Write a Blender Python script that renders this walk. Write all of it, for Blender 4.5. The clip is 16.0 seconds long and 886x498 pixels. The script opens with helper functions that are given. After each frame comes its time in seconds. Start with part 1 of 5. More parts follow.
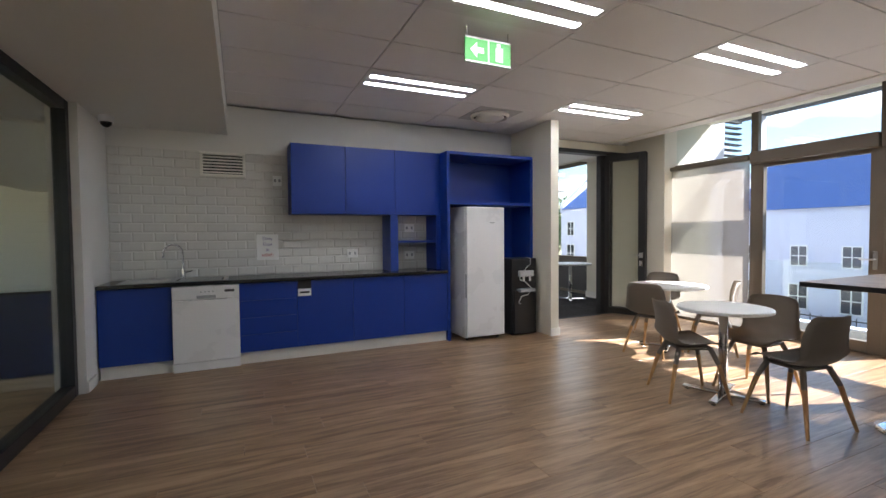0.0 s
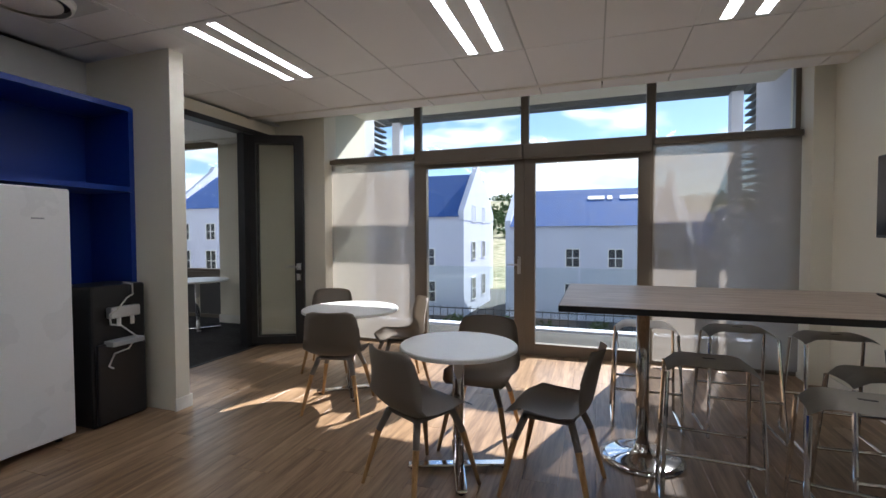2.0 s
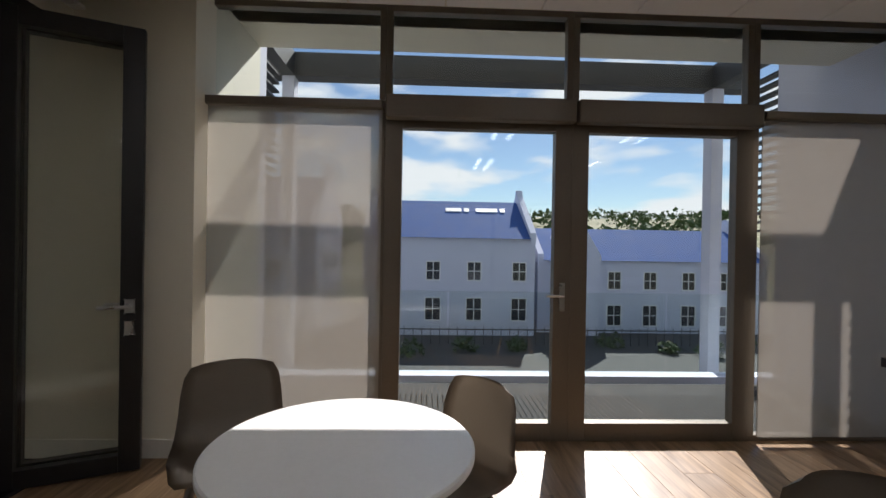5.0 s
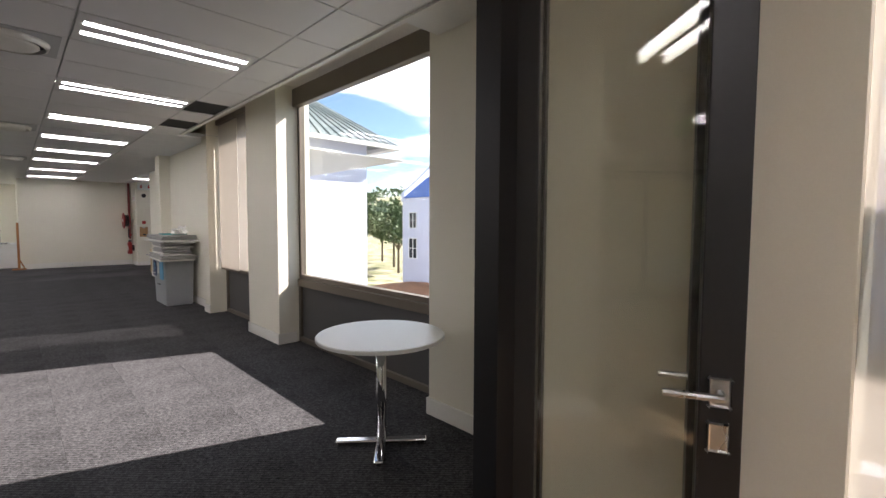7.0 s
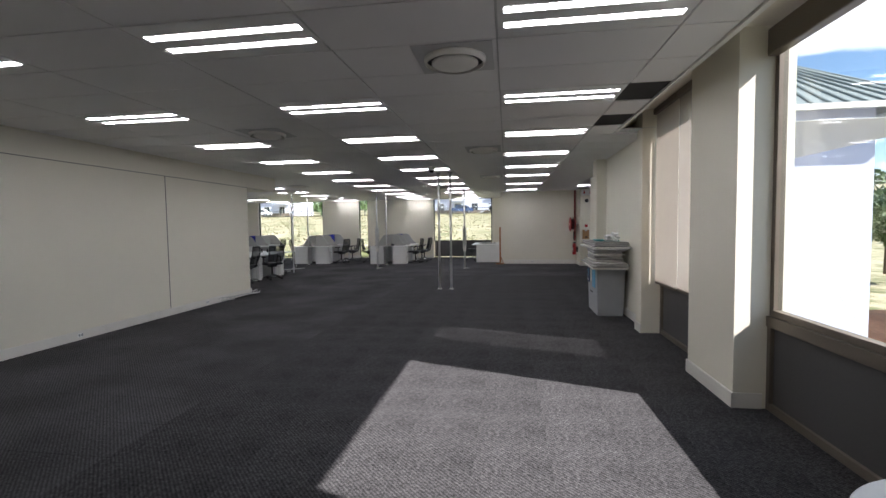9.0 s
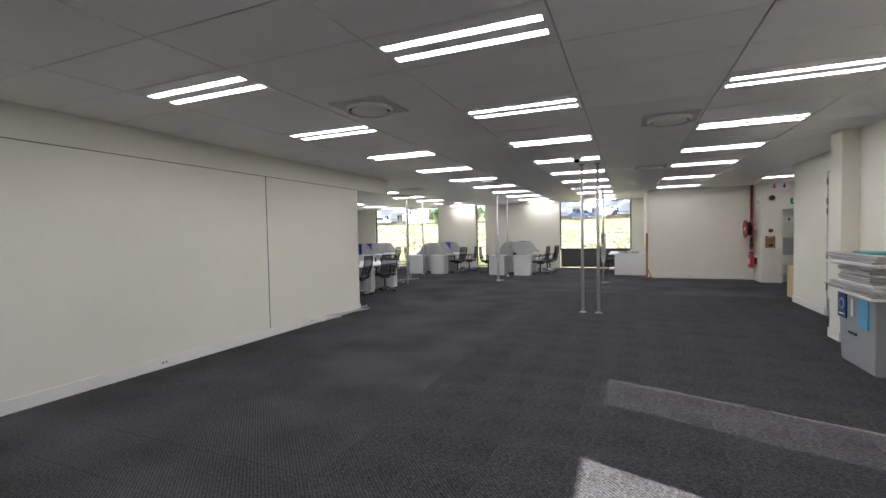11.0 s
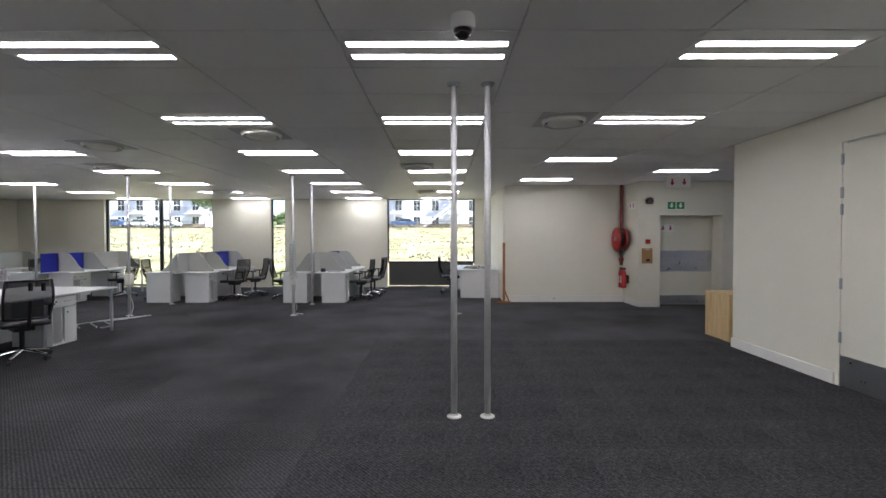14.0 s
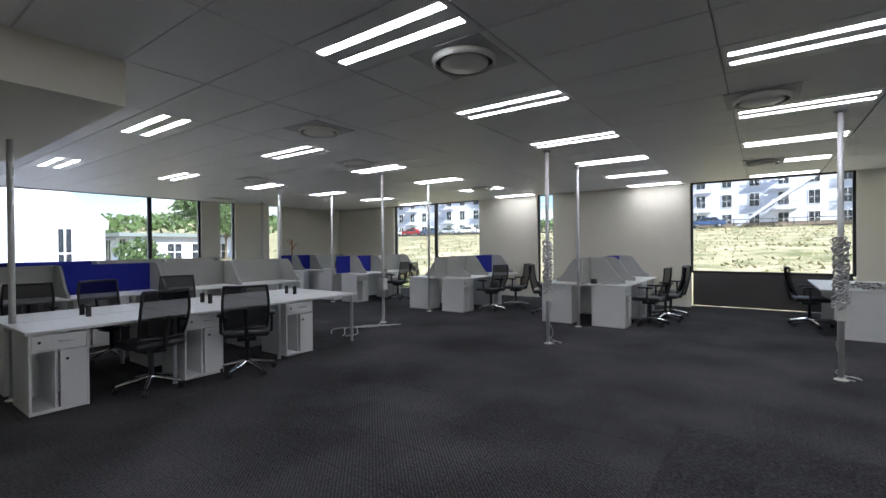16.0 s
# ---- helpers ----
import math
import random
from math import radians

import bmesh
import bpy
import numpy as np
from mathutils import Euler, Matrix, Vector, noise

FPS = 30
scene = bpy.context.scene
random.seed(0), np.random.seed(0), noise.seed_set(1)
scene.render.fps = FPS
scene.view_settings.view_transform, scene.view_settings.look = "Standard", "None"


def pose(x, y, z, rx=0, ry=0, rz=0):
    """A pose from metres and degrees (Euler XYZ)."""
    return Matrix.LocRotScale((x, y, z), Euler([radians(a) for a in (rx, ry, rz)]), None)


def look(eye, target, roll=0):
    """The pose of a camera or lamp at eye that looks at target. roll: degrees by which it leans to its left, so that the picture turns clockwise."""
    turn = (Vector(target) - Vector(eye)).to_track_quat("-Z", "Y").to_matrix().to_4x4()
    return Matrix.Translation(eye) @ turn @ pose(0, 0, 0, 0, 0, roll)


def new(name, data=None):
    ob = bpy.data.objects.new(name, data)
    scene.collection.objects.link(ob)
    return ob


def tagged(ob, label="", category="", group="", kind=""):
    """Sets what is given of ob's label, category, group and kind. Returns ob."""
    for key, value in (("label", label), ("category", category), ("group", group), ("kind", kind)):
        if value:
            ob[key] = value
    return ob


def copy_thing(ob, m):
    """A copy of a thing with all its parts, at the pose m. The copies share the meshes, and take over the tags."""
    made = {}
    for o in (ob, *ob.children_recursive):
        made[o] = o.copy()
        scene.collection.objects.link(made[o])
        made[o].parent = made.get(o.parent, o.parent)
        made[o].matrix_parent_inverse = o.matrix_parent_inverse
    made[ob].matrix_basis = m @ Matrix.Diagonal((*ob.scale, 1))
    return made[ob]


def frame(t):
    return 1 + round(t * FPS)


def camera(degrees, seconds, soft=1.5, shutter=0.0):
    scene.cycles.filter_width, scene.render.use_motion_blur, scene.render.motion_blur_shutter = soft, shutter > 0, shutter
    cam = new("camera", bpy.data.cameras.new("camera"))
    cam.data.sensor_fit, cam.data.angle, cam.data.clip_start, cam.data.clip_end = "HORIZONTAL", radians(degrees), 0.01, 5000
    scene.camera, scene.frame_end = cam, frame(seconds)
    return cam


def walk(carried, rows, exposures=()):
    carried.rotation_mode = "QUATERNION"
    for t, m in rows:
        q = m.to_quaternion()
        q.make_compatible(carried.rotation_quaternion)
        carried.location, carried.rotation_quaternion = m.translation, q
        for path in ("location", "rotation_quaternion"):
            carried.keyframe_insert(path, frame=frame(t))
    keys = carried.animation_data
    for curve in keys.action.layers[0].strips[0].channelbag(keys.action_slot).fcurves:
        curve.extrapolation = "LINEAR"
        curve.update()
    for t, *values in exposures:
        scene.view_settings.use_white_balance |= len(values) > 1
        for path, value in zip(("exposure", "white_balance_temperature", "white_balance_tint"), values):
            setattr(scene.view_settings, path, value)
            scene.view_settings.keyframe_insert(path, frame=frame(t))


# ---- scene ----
cam = camera(89.9, 16.0)
METRES, EYE, TILT, LEAN, TURN = 19.1, 1.4, 0.0, 0.0, -23.3
PATH = [
    (0, (0.197, 0.485, 1.358), (1.031, 2.302, 1.29), -0.5),
    (0.5, (0.426, 0.921, 1.423), (1.556, 2.569, 1.334), -0.7),
    (1, (0.717, 1.383, 1.419), (2.158, 2.767, 1.324), -0.6),
    (1.5, (1.009, 1.738, 1.41), (2.708, 2.789, 1.316), -0.5),
    (2, (1.314, 2.064, 1.378), (3.206, 2.711, 1.317), -0.2),
    (2.5, (1.673, 2.329, 1.361), (3.664, 2.516, 1.329), -0.1),
    (3, (2.047, 2.534, 1.322), (4.034, 2.304, 1.319), -0.6),
    (3.2, (2.157, 2.627, 1.318), (4.125, 2.27, 1.323), -0.7),
    (5.3, (3.557, 4.03, 1.375), (5.555, 4.12, 1.355), 1.9),
    (5.5, (3.699, 4.132, 1.380), (5.674, 4.445, 1.346), 2.1),
    (5.7, (3.820, 4.256, 1.398), (5.765, 4.708, 1.348), 1.9),
    (6, (4.051, 4.491, 1.417), (5.905, 5.239, 1.358), 1.7),
    (6.2, (4.170, 4.615, 1.425), (5.960, 5.500, 1.344), 1.5),
    (6.5, (4.360, 4.866, 1.438), (6.010, 5.990, 1.340), 1.4),
    (7, (4.606, 5.266, 1.464), (5.999, 6.697, 1.35), 0.2),
    (7.5, (4.855, 5.61, 1.502), (5.872, 7.328, 1.381), 0.1),
    (8, (4.972, 5.994, 1.515), (5.656, 7.869, 1.389), 0.1),
    (8.5, (5.064, 6.265, 1.53), (5.266, 8.251, 1.398), 0.2),
    (9, (5.027, 6.479, 1.552), (4.74, 8.456, 1.446), -0.8),
    (9.2, (4.976, 6.615, 1.554), (4.564, 8.569, 1.445), -1.2),
    (11.3, (4.012, 8.697, 1.549), (3.24, 10.54, 1.484), -1.1),
    (11.5, (3.881, 8.979, 1.547), (3.274, 10.883, 1.488), -0.8),
    (12, (3.556, 9.747, 1.541), (3.264, 11.725, 1.474), -1.1),
    (12.5, (3.393, 10.57, 1.508), (3.264, 12.565, 1.447), -0.4),
    (13, (3.321, 11.547, 1.508), (3.276, 13.546, 1.462), -0.5),
    (13.5, (3.293, 12.487, 1.515), (3.284, 14.486, 1.467), -0.4),
    (14, (3.29, 13.403, 1.506), (3.291, 15.403, 1.467), -0.1),
    (14.5, (3.25, 14.25, 1.485), (3.112, 16.245, 1.442), -0.3),
    (15, (3.141, 14.965, 1.491), (2.696, 16.914, 1.452), -0.4),
    (15.5, (2.995, 15.585, 1.468), (2.172, 17.407, 1.447), -0.35),
    (16, (2.842, 16.135, 1.44), (1.674, 17.758, 1.428), -0.5),
]
walk(cam, [(t, look(eye, target, roll)) for t, eye, target, roll in PATH],
     exposures=[(0, 2.3, 6200, 12), (0.5, 2.15, 6220, 12), (1.5, 1.75, 6130, 12), (2.5, 1.25, 6080, 13), (3.0, 1.2, 6200, 14), (5.3, 0.65, 6450, 13), (6.0, 1.1, 6500, 14),
                (7.0, 2.05, 6700, 17), (7.5, 2.0, 6600, 17), (8.5, 1.5, 6150, 14), (9.0, 1.75, 6350, 15), (11.5, 2.35, 6350, 15), (12.5, 2.4, 6380, 15), (13.5, 2.25, 6330, 15), (14.5, 2.08, 6220, 15), (16, 1.7, 6050, 14)])

# ---- daylight ----
world = bpy.data.worlds.new("sky")
scene.world = world
world.use_nodes = True
wn = world.node_tree
sky = wn.nodes.new("ShaderNodeTexSky")
sky.sky_type, sky.sun_disc = "NISHITA", False
SUN_DIR = Vector((1.14, -0.385, 1.0)).normalized()
sky.sun_elevation = math.asin(SUN_DIR.z)
sky.sun_rotation = math.atan2(SUN_DIR.x, SUN_DIR.y)
sky.air_density, sky.dust_density, sky.ozone_density = 1.0, 0.15, 3.0
# scattered cumulus over the blue
tc = wn.nodes.new("ShaderNodeTexCoord")
mp = wn.nodes.new("ShaderNodeMapping")
mp.inputs["Scale"].default_value = (1.0, 1.0, 3.2)
cn = wn.nodes.new("ShaderNodeTexNoise")
cn.inputs["Scale"].default_value, cn.inputs["Detail"].default_value = 3.4, 7
cr = wn.nodes.new("ShaderNodeValToRGB")
cr.color_ramp.elements[0].position, cr.color_ramp.elements[1].position = 0.50, 0.60
cm = wn.nodes.new("ShaderNodeMixRGB")
cm.inputs[2].default_value = (9.5, 9.7, 10.0, 1)
wn.links.new(tc.outputs["Generated"], mp.inputs[0])
wn.links.new(mp.outputs[0], cn.inputs["Vector"])
wn.links.new(cn.outputs[0], cr.inputs[0])
wn.links.new(cr.outputs[0], cm.inputs[0])
wn.links.new(sky.outputs[0], cm.inputs[1])
wn.links.new(cm.outputs[0], wn.nodes["Background"].inputs[0])
wn.nodes["Background"].inputs[1].default_value = 0.065
sun = new("sun", bpy.data.lights.new("sun", "SUN"))
sun.data.energy, sun.data.angle, sun.data.color = 5.0, radians(0.55), (1, 0.96, 0.91)
sun.matrix_world = look(SUN_DIR * 60, (0, 0, 0))
LAMP_STRENGTH = 5.1

# ---- materials ----
def mat(name, color, rough=0.6, metal=0.0, var=0.12, scale=6.0, fine=60.0, bump=0.0, spec=0.5, rand=0.0, coat=0.0):
    m = bpy.data.materials.new(name)
    m.use_nodes = True
    t, l = m.node_tree.nodes, m.node_tree.links
    b = t["Principled BSDF"]
    b.inputs["Roughness"].default_value, b.inputs["Metallic"].default_value = rough, metal
    b.inputs["Specular IOR Level"].default_value = spec
    b.inputs["Coat Weight"].default_value = coat
    co = t.new("ShaderNodeTexCoord")
    n1, n2 = t.new("ShaderNodeTexNoise"), t.new("ShaderNodeTexNoise")
    n1.inputs["Scale"].default_value, n1.inputs["Detail"].default_value = scale, 4
    n2.inputs["Scale"].default_value, n2.inputs["Detail"].default_value = fine, 3
    l.new(co.outputs["Object"], n1.inputs["Vector"]), l.new(co.outputs["Object"], n2.inputs["Vector"])
    add = t.new("ShaderNodeMath"); add.operation = "ADD"
    l.new(n1.outputs[0], add.inputs[0]), l.new(n2.outputs[0], add.inputs[1])
    mr = t.new("ShaderNodeMapRange")
    mr.inputs[1].default_value, mr.inputs[2].default_value = 0.6, 1.4
    mr.inputs[3].default_value, mr.inputs[4].default_value = 1 - var, 1 + var
    l.new(add.outputs[0], mr.inputs[0])
    val = mr.outputs[0]
    if rand:
        oi = t.new("ShaderNodeObjectInfo")
        r2 = t.new("ShaderNodeMapRange")
        r2.inputs[3].default_value, r2.inputs[4].default_value = 1 - rand, 1 + rand
        l.new(oi.outputs["Random"], r2.inputs[0])
        mu = t.new("ShaderNodeMath"); mu.operation = "MULTIPLY"
        l.new(val, mu.inputs[0]), l.new(r2.outputs[0], mu.inputs[1])
        val = mu.outputs[0]
    mix = t.new("ShaderNodeVectorMath"); mix.operation = "SCALE"
    mix.inputs[0].default_value = color[:3]
    l.new(val, mix.inputs["Scale"]), l.new(mix.outputs[0], b.inputs["Base Color"])
    rr = t.new("ShaderNodeMapRange")
    rr.inputs[3].default_value, rr.inputs[4].default_value = max(0.02, rough - 0.08), min(1, rough + 0.08)
    l.new(n1.outputs[0], rr.inputs[0]), l.new(rr.outputs[0], b.inputs["Roughness"])
    if bump:
        bp = t.new("ShaderNodeBump")
        bp.inputs["Strength"].default_value, bp.inputs["Distance"].default_value = bump, 0.004
        l.new(n2.outputs[0], bp.inputs["Height"]), l.new(bp.outputs[0], b.inputs["Normal"])
    return m


def wood(name, dark, light, stretch, rough=0.4, rand=0.12, spec=0.5):
    """Grain that runs along the axis whose stretch is smallest."""
    m = mat(name, light, rough, var=0.1)
    t, l = m.node_tree.nodes, m.node_tree.links
    b = t["Principled BSDF"]
    b.inputs["Specular IOR Level"].default_value = spec
    co, oi, vm = t.new("ShaderNodeTexCoord"), t.new("ShaderNodeObjectInfo"), t.new("ShaderNodeVectorMath")
    mp2, n, n2 = t.new("ShaderNodeMapping"), t.new("ShaderNodeTexNoise"), t.new("ShaderNodeTexNoise")
    mp2.inputs["Scale"].default_value = stretch
    off = t.new("ShaderNodeMath"); off.operation = "MULTIPLY"; off.inputs[1].default_value = 37
    l.new(oi.outputs["Random"], off.inputs[0])
    l.new(co.outputs["Object"], vm.inputs[0]), l.new(off.outputs[0], vm.inputs[1])
    l.new(vm.outputs[0], mp2.inputs[0])
    n.inputs["Scale"].default_value, n.inputs["Detail"].default_value, n.inputs["Distortion"].default_value = 1.0, 5, 0.8
    n2.inputs["Scale"].default_value, n2.inputs["Detail"].default_value = 6.0, 4
    l.new(mp2.outputs[0], n.inputs["Vector"]), l.new(mp2.outputs[0], n2.inputs["Vector"])
    ad = t.new("ShaderNodeMath"); ad.operation = "MULTIPLY_ADD"; ad.inputs[1].default_value = 0.35
    l.new(n2.outputs[0], ad.inputs[0]), l.new(n.outputs[0], ad.inputs[2])
    ramp = t.new("ShaderNodeValToRGB")
    ramp.color_ramp.elements[0].position, ramp.color_ramp.elements[1].position = 0.48, 0.86
    ramp.color_ramp.elements[0].color, ramp.color_ramp.elements[1].color = (*dark, 1), (*light, 1)
    l.new(ad.outputs[0], ramp.inputs[0])
    r2 = t.new("ShaderNodeMapRange")
    r2.inputs[3].default_value, r2.inputs[4].default_value = 1 - rand, 1 + rand
    l.new(oi.outputs["Random"], r2.inputs[0])
    sc = t.new("ShaderNodeVectorMath"); sc.operation = "SCALE"
    l.new(ramp.outputs[0], sc.inputs[0]), l.new(r2.outputs[0], sc.inputs["Scale"])
    l.new(sc.outputs[0], b.inputs["Base Color"])
    return m


def glow(name, color, strength):
    m = bpy.data.materials.new(name)
    m.use_nodes = True
    b = m.node_tree.nodes["Principled BSDF"]
    b.inputs["Base Color"].default_value = (0.8, 0.8, 0.8, 1)
    b.inputs["Emission Color"].default_value, b.inputs["Emission Strength"].default_value = (*color, 1), strength
    return m


def pane_glass(name, tint=(0.93, 0.96, 0.95), gloss=0.035):
    m = bpy.data.materials.new(name)
    m.use_nodes = True
    t, l = m.node_tree.nodes, m.node_tree.links
    tr, gl, mx, fr = t.new("ShaderNodeBsdfTransparent"), t.new("ShaderNodeBsdfGlossy"), t.new("ShaderNodeMixShader"), t.new("ShaderNodeLayerWeight")
    tr.inputs[0].default_value = (*tint, 1)
    gl.inputs["Roughness"].default_value = 0.02
    fr.inputs["Blend"].default_value = 0.5
    pw, ma = t.new("ShaderNodeMath"), t.new("ShaderNodeMath")
    pw.operation, ma.operation = "POWER", "MULTIPLY_ADD"
    pw.inputs[1].default_value, ma.inputs[1].default_value, ma.inputs[2].default_value = 4.0, 0.4, gloss
    l.new(fr.outputs["Facing"], pw.inputs[0]), l.new(pw.outputs[0], ma.inputs[0]), l.new(ma.outputs[0], mx.inputs[0])
    l.new(tr.outputs[0], mx.inputs[1]), l.new(gl.outputs[0], mx.inputs[2])
    l.new(mx.outputs[0], t["Material Output"].inputs[0])
    return m


def screen_cloth(name, color, see):
    m = bpy.data.materials.new(name)
    m.use_nodes = True
    t, l = m.node_tree.nodes, m.node_tree.links
    tr, df, tl = t.new("ShaderNodeBsdfTransparent"), t.new("ShaderNodeBsdfDiffuse"), t.new("ShaderNodeBsdfTranslucent")
    co, nz, mr = t.new("ShaderNodeTexCoord"), t.new("ShaderNodeTexNoise"), t.new("ShaderNodeMapRange")
    nz.inputs["Scale"].default_value = 5
    mr.inputs[3].default_value, mr.inputs[4].default_value = see - 0.03, see + 0.03
    l.new(co.outputs["Object"], nz.inputs["Vector"]), l.new(nz.outputs[0], mr.inputs[0])
    df.inputs[0].default_value = tl.inputs[0].default_value = (*color, 1)
    a, b2 = t.new("ShaderNodeMixShader"), t.new("ShaderNodeMixShader")
    a.inputs[0].default_value = 0.30
    l.new(df.outputs[0], a.inputs[1]), l.new(tl.outputs[0], a.inputs[2])
    l.new(mr.outputs[0], b2.inputs[0]), l.new(a.outputs[0], b2.inputs[1]), l.new(tr.outputs[0], b2.inputs[2])
    l.new(b2.outputs[0], t["Material Output"].inputs[0])
    return m


M_WALL = mat("cream_wall_paint", (0.78, 0.745, 0.63), 0.7, var=0.03, scale=1.5, fine=180, bump=0.06)
M_KWALL = mat("grey_white_wall_paint", (0.70, 0.69, 0.65), 0.65, var=0.03, scale=1.5, fine=180, bump=0.05)
M_CEIL = mat("ceiling_tile", (0.84, 0.83, 0.82), 0.5, var=0.03, scale=2, fine=220, bump=0.10)
M_TBAR = mat("ceiling_grid", (0.55, 0.55, 0.54), 0.5, var=0.04)
M_WHITE = mat("white_board", (0.78, 0.78, 0.76), 0.38, var=0.03, scale=3)
M_TRIM = mat("white_trim", (0.78, 0.76, 0.70), 0.45, var=0.04, scale=3)
M_WHITE_APPL = mat("white_enamel", (0.80, 0.80, 0.80), 0.28, var=0.02, scale=2)
M_BLUE = mat("cobalt_laminate", (0.003, 0.034, 0.26), 0.42, var=0.06, scale=2, fine=90)
M_BLUE_CLOTH = mat("blue_felt", (0.015, 0.022, 0.30), 0.9, var=0.12, scale=3, fine=200, bump=0.2)
M_GREY_CLOTH = mat("grey_felt", (0.42, 0.42, 0.39), 0.95, var=0.08, scale=3, fine=220, bump=0.2)
M_BLACK_TOP = mat("black_worktop", (0.012, 0.012, 0.013), 0.22, var=0.3, scale=20, fine=120)
M_BLACK = mat("black_plastic", (0.012, 0.012, 0.013), 0.4, var=0.15)
M_BLACK_GLOSS = mat("black_screen", (0.006, 0.006, 0.007), 0.07, var=0.1)
M_BLACK_FRAME = mat("black_aluminium", (0.014, 0.014, 0.016), 0.38, var=0.15, scale=4)
M_BRONZE = mat("bronze_aluminium", (0.16, 0.135, 0.105), 0.45, metal=0.3, var=0.08, scale=4)
M_STEEL = mat("brushed_steel", (0.55, 0.55, 0.55), 0.3, metal=1, var=0.08, scale=8)
M_CHROME = mat("chrome", (0.75, 0.75, 0.76), 0.08, metal=1, var=0.03)
M_ALU = mat("silver_aluminium", (0.62, 0.63, 0.65), 0.33, metal=0.8, var=0.05)
M_SHELL = mat("taupe_shell_plastic", (0.25, 0.215, 0.175), 0.5, var=0.04, scale=3, fine=200, bump=0.04)
M_SHELL_DARK = mat("taupe_leg_bracket", (0.16, 0.14, 0.12), 0.5, var=0.05)
M_BEECH = wood("oak_leg", (0.30, 0.16, 0.06), (0.50, 0.30, 0.13), (40, 40, 2), 0.45)
M_ASH = wood("grey_oak_laminate", (0.24, 0.18, 0.13), (0.42, 0.33, 0.25), (30, 2.0, 30), 0.42)
M_PINE = wood("light_beech_laminate", (0.52, 0.36, 0.17), (0.66, 0.48, 0.25), (20, 20, 2), 0.45)
M_REDWOOD = wood("varnished_pine", (0.30, 0.11, 0.03), (0.45, 0.19, 0.06), (30, 30, 2), 0.4)
M_PLANK = wood("oak_floor_plank", (0.15, 0.088, 0.045), (0.40, 0.265, 0.155), (1.3, 15, 15), 0.33, rand=0.08)
M_CARPET = mat("charcoal_carpet", (0.055, 0.054, 0.056), 0.97, var=0.85, scale=0.9, fine=55, bump=1.0, rand=0.07, spec=0.12)
ct_n, ct_l = M_CARPET.node_tree.nodes, M_CARPET.node_tree.links
rib, rib_mr, rib_mul, rib_co = ct_n.new("ShaderNodeTexWave"), ct_n.new("ShaderNodeMapRange"), ct_n.new("ShaderNodeVectorMath"), ct_n.new("ShaderNodeTexCoord")
rib.bands_direction = "DIAGONAL"
rib.inputs["Scale"].default_value, rib.inputs["Distortion"].default_value, rib.inputs["Detail"].default_value, rib.inputs["Detail Scale"].default_value = 20, 5.0, 3, 7
rib_mr.inputs[3].default_value, rib_mr.inputs[4].default_value = 0.60, 1.42
rib_mul.operation = "SCALE"
ct_l.new(rib_co.outputs["Object"], rib.inputs["Vector"]), ct_l.new(rib.outputs["Fac"], rib_mr.inputs[0])
ct_b = ct_n["Principled BSDF"]
ct_l.new(ct_b.inputs["Base Color"].links[0].from_socket, rib_mul.inputs[0]), ct_l.new(rib_mr.outputs[0], rib_mul.inputs["Scale"])
ct_l.new(rib_mul.outputs[0], ct_b.inputs["Base Color"])
M_SUB = mat("dark_subfloor_and_void", (0.02, 0.02, 0.02), 0.9)
M_DARKPANEL = mat("charcoal_panel", (0.035, 0.034, 0.036), 0.5, var=0.1, scale=3)
M_SPANDREL = mat("dark_grey_spandrel", (0.075, 0.073, 0.072), 0.6, var=0.08, scale=3)
M_RED = mat("red_enamel", (0.42, 0.015, 0.015), 0.35, var=0.08)
M_REDPIPE = mat("dark_red_pipe", (0.22, 0.03, 0.025), 0.45, var=0.1)
M_GREEN = mat("exit_sign_green", (0.10, 0.46, 0.10), 0.4, var=0.03)
M_SIGNWHITE = mat("sign_white", (0.85, 0.85, 0.83), 0.5, var=0.02)
M_SIGNGREEN = mat("sign_green", (0.03, 0.32, 0.10), 0.5, var=0.03)
M_SIGNRED = mat("sign_red", (0.5, 0.03, 0.03), 0.5, var=0.03)
M_PURPLE = mat("purple_ink", (0.20, 0.14, 0.36), 0.6, var=0.03)
M_CARD = mat("brown_clipboard", (0.36, 0.20, 0.08), 0.6, var=0.08)
M_GREYBIN = mat("grey_plastic_bin", (0.33, 0.34, 0.35), 0.5, var=0.05)
M_CARDBOARD = mat("grey_flat_board", (0.42, 0.41, 0.39), 0.8, var=0.12, scale=3)
M_TEAL = mat("teal_board", (0.08, 0.36, 0.36), 0.7)
M_NAVY = mat("navy_label", (0.02, 0.035, 0.12), 0.5)
M_LIGHTBLUE = mat("light_blue_label", (0.12, 0.40, 0.62), 0.5)
M_PLASTICBAG = mat("white_plastic_film", (0.75, 0.75, 0.72), 0.3, var=0.06)
M_MESH = screen_cloth("black_chair_mesh", (0.012, 0.012, 0.013), 0.22)
M_BLIND = screen_cloth("taupe_roller_screen", (0.50, 0.46, 0.41), 0.36)
M_BLIND_DIM = screen_cloth("warm_roller_screen", (0.66, 0.62, 0.56), 0.07)
M_GLASS = pane_glass("clear_pane")
M_GLASS_GREEN = pane_glass("partition_pane", (0.97, 0.97, 0.94))
M_TUBE = glow("lamp_strip", (0.97, 0.98, 1.0), LAMP_STRENGTH)
# white walls; the blue cast of skylit shade is put into the colour
M_RENDER = mat("white_render_blue_shade", (0.62, 0.64, 0.76), 0.85, var=0.05, scale=1.2, fine=40, bump=0.1)
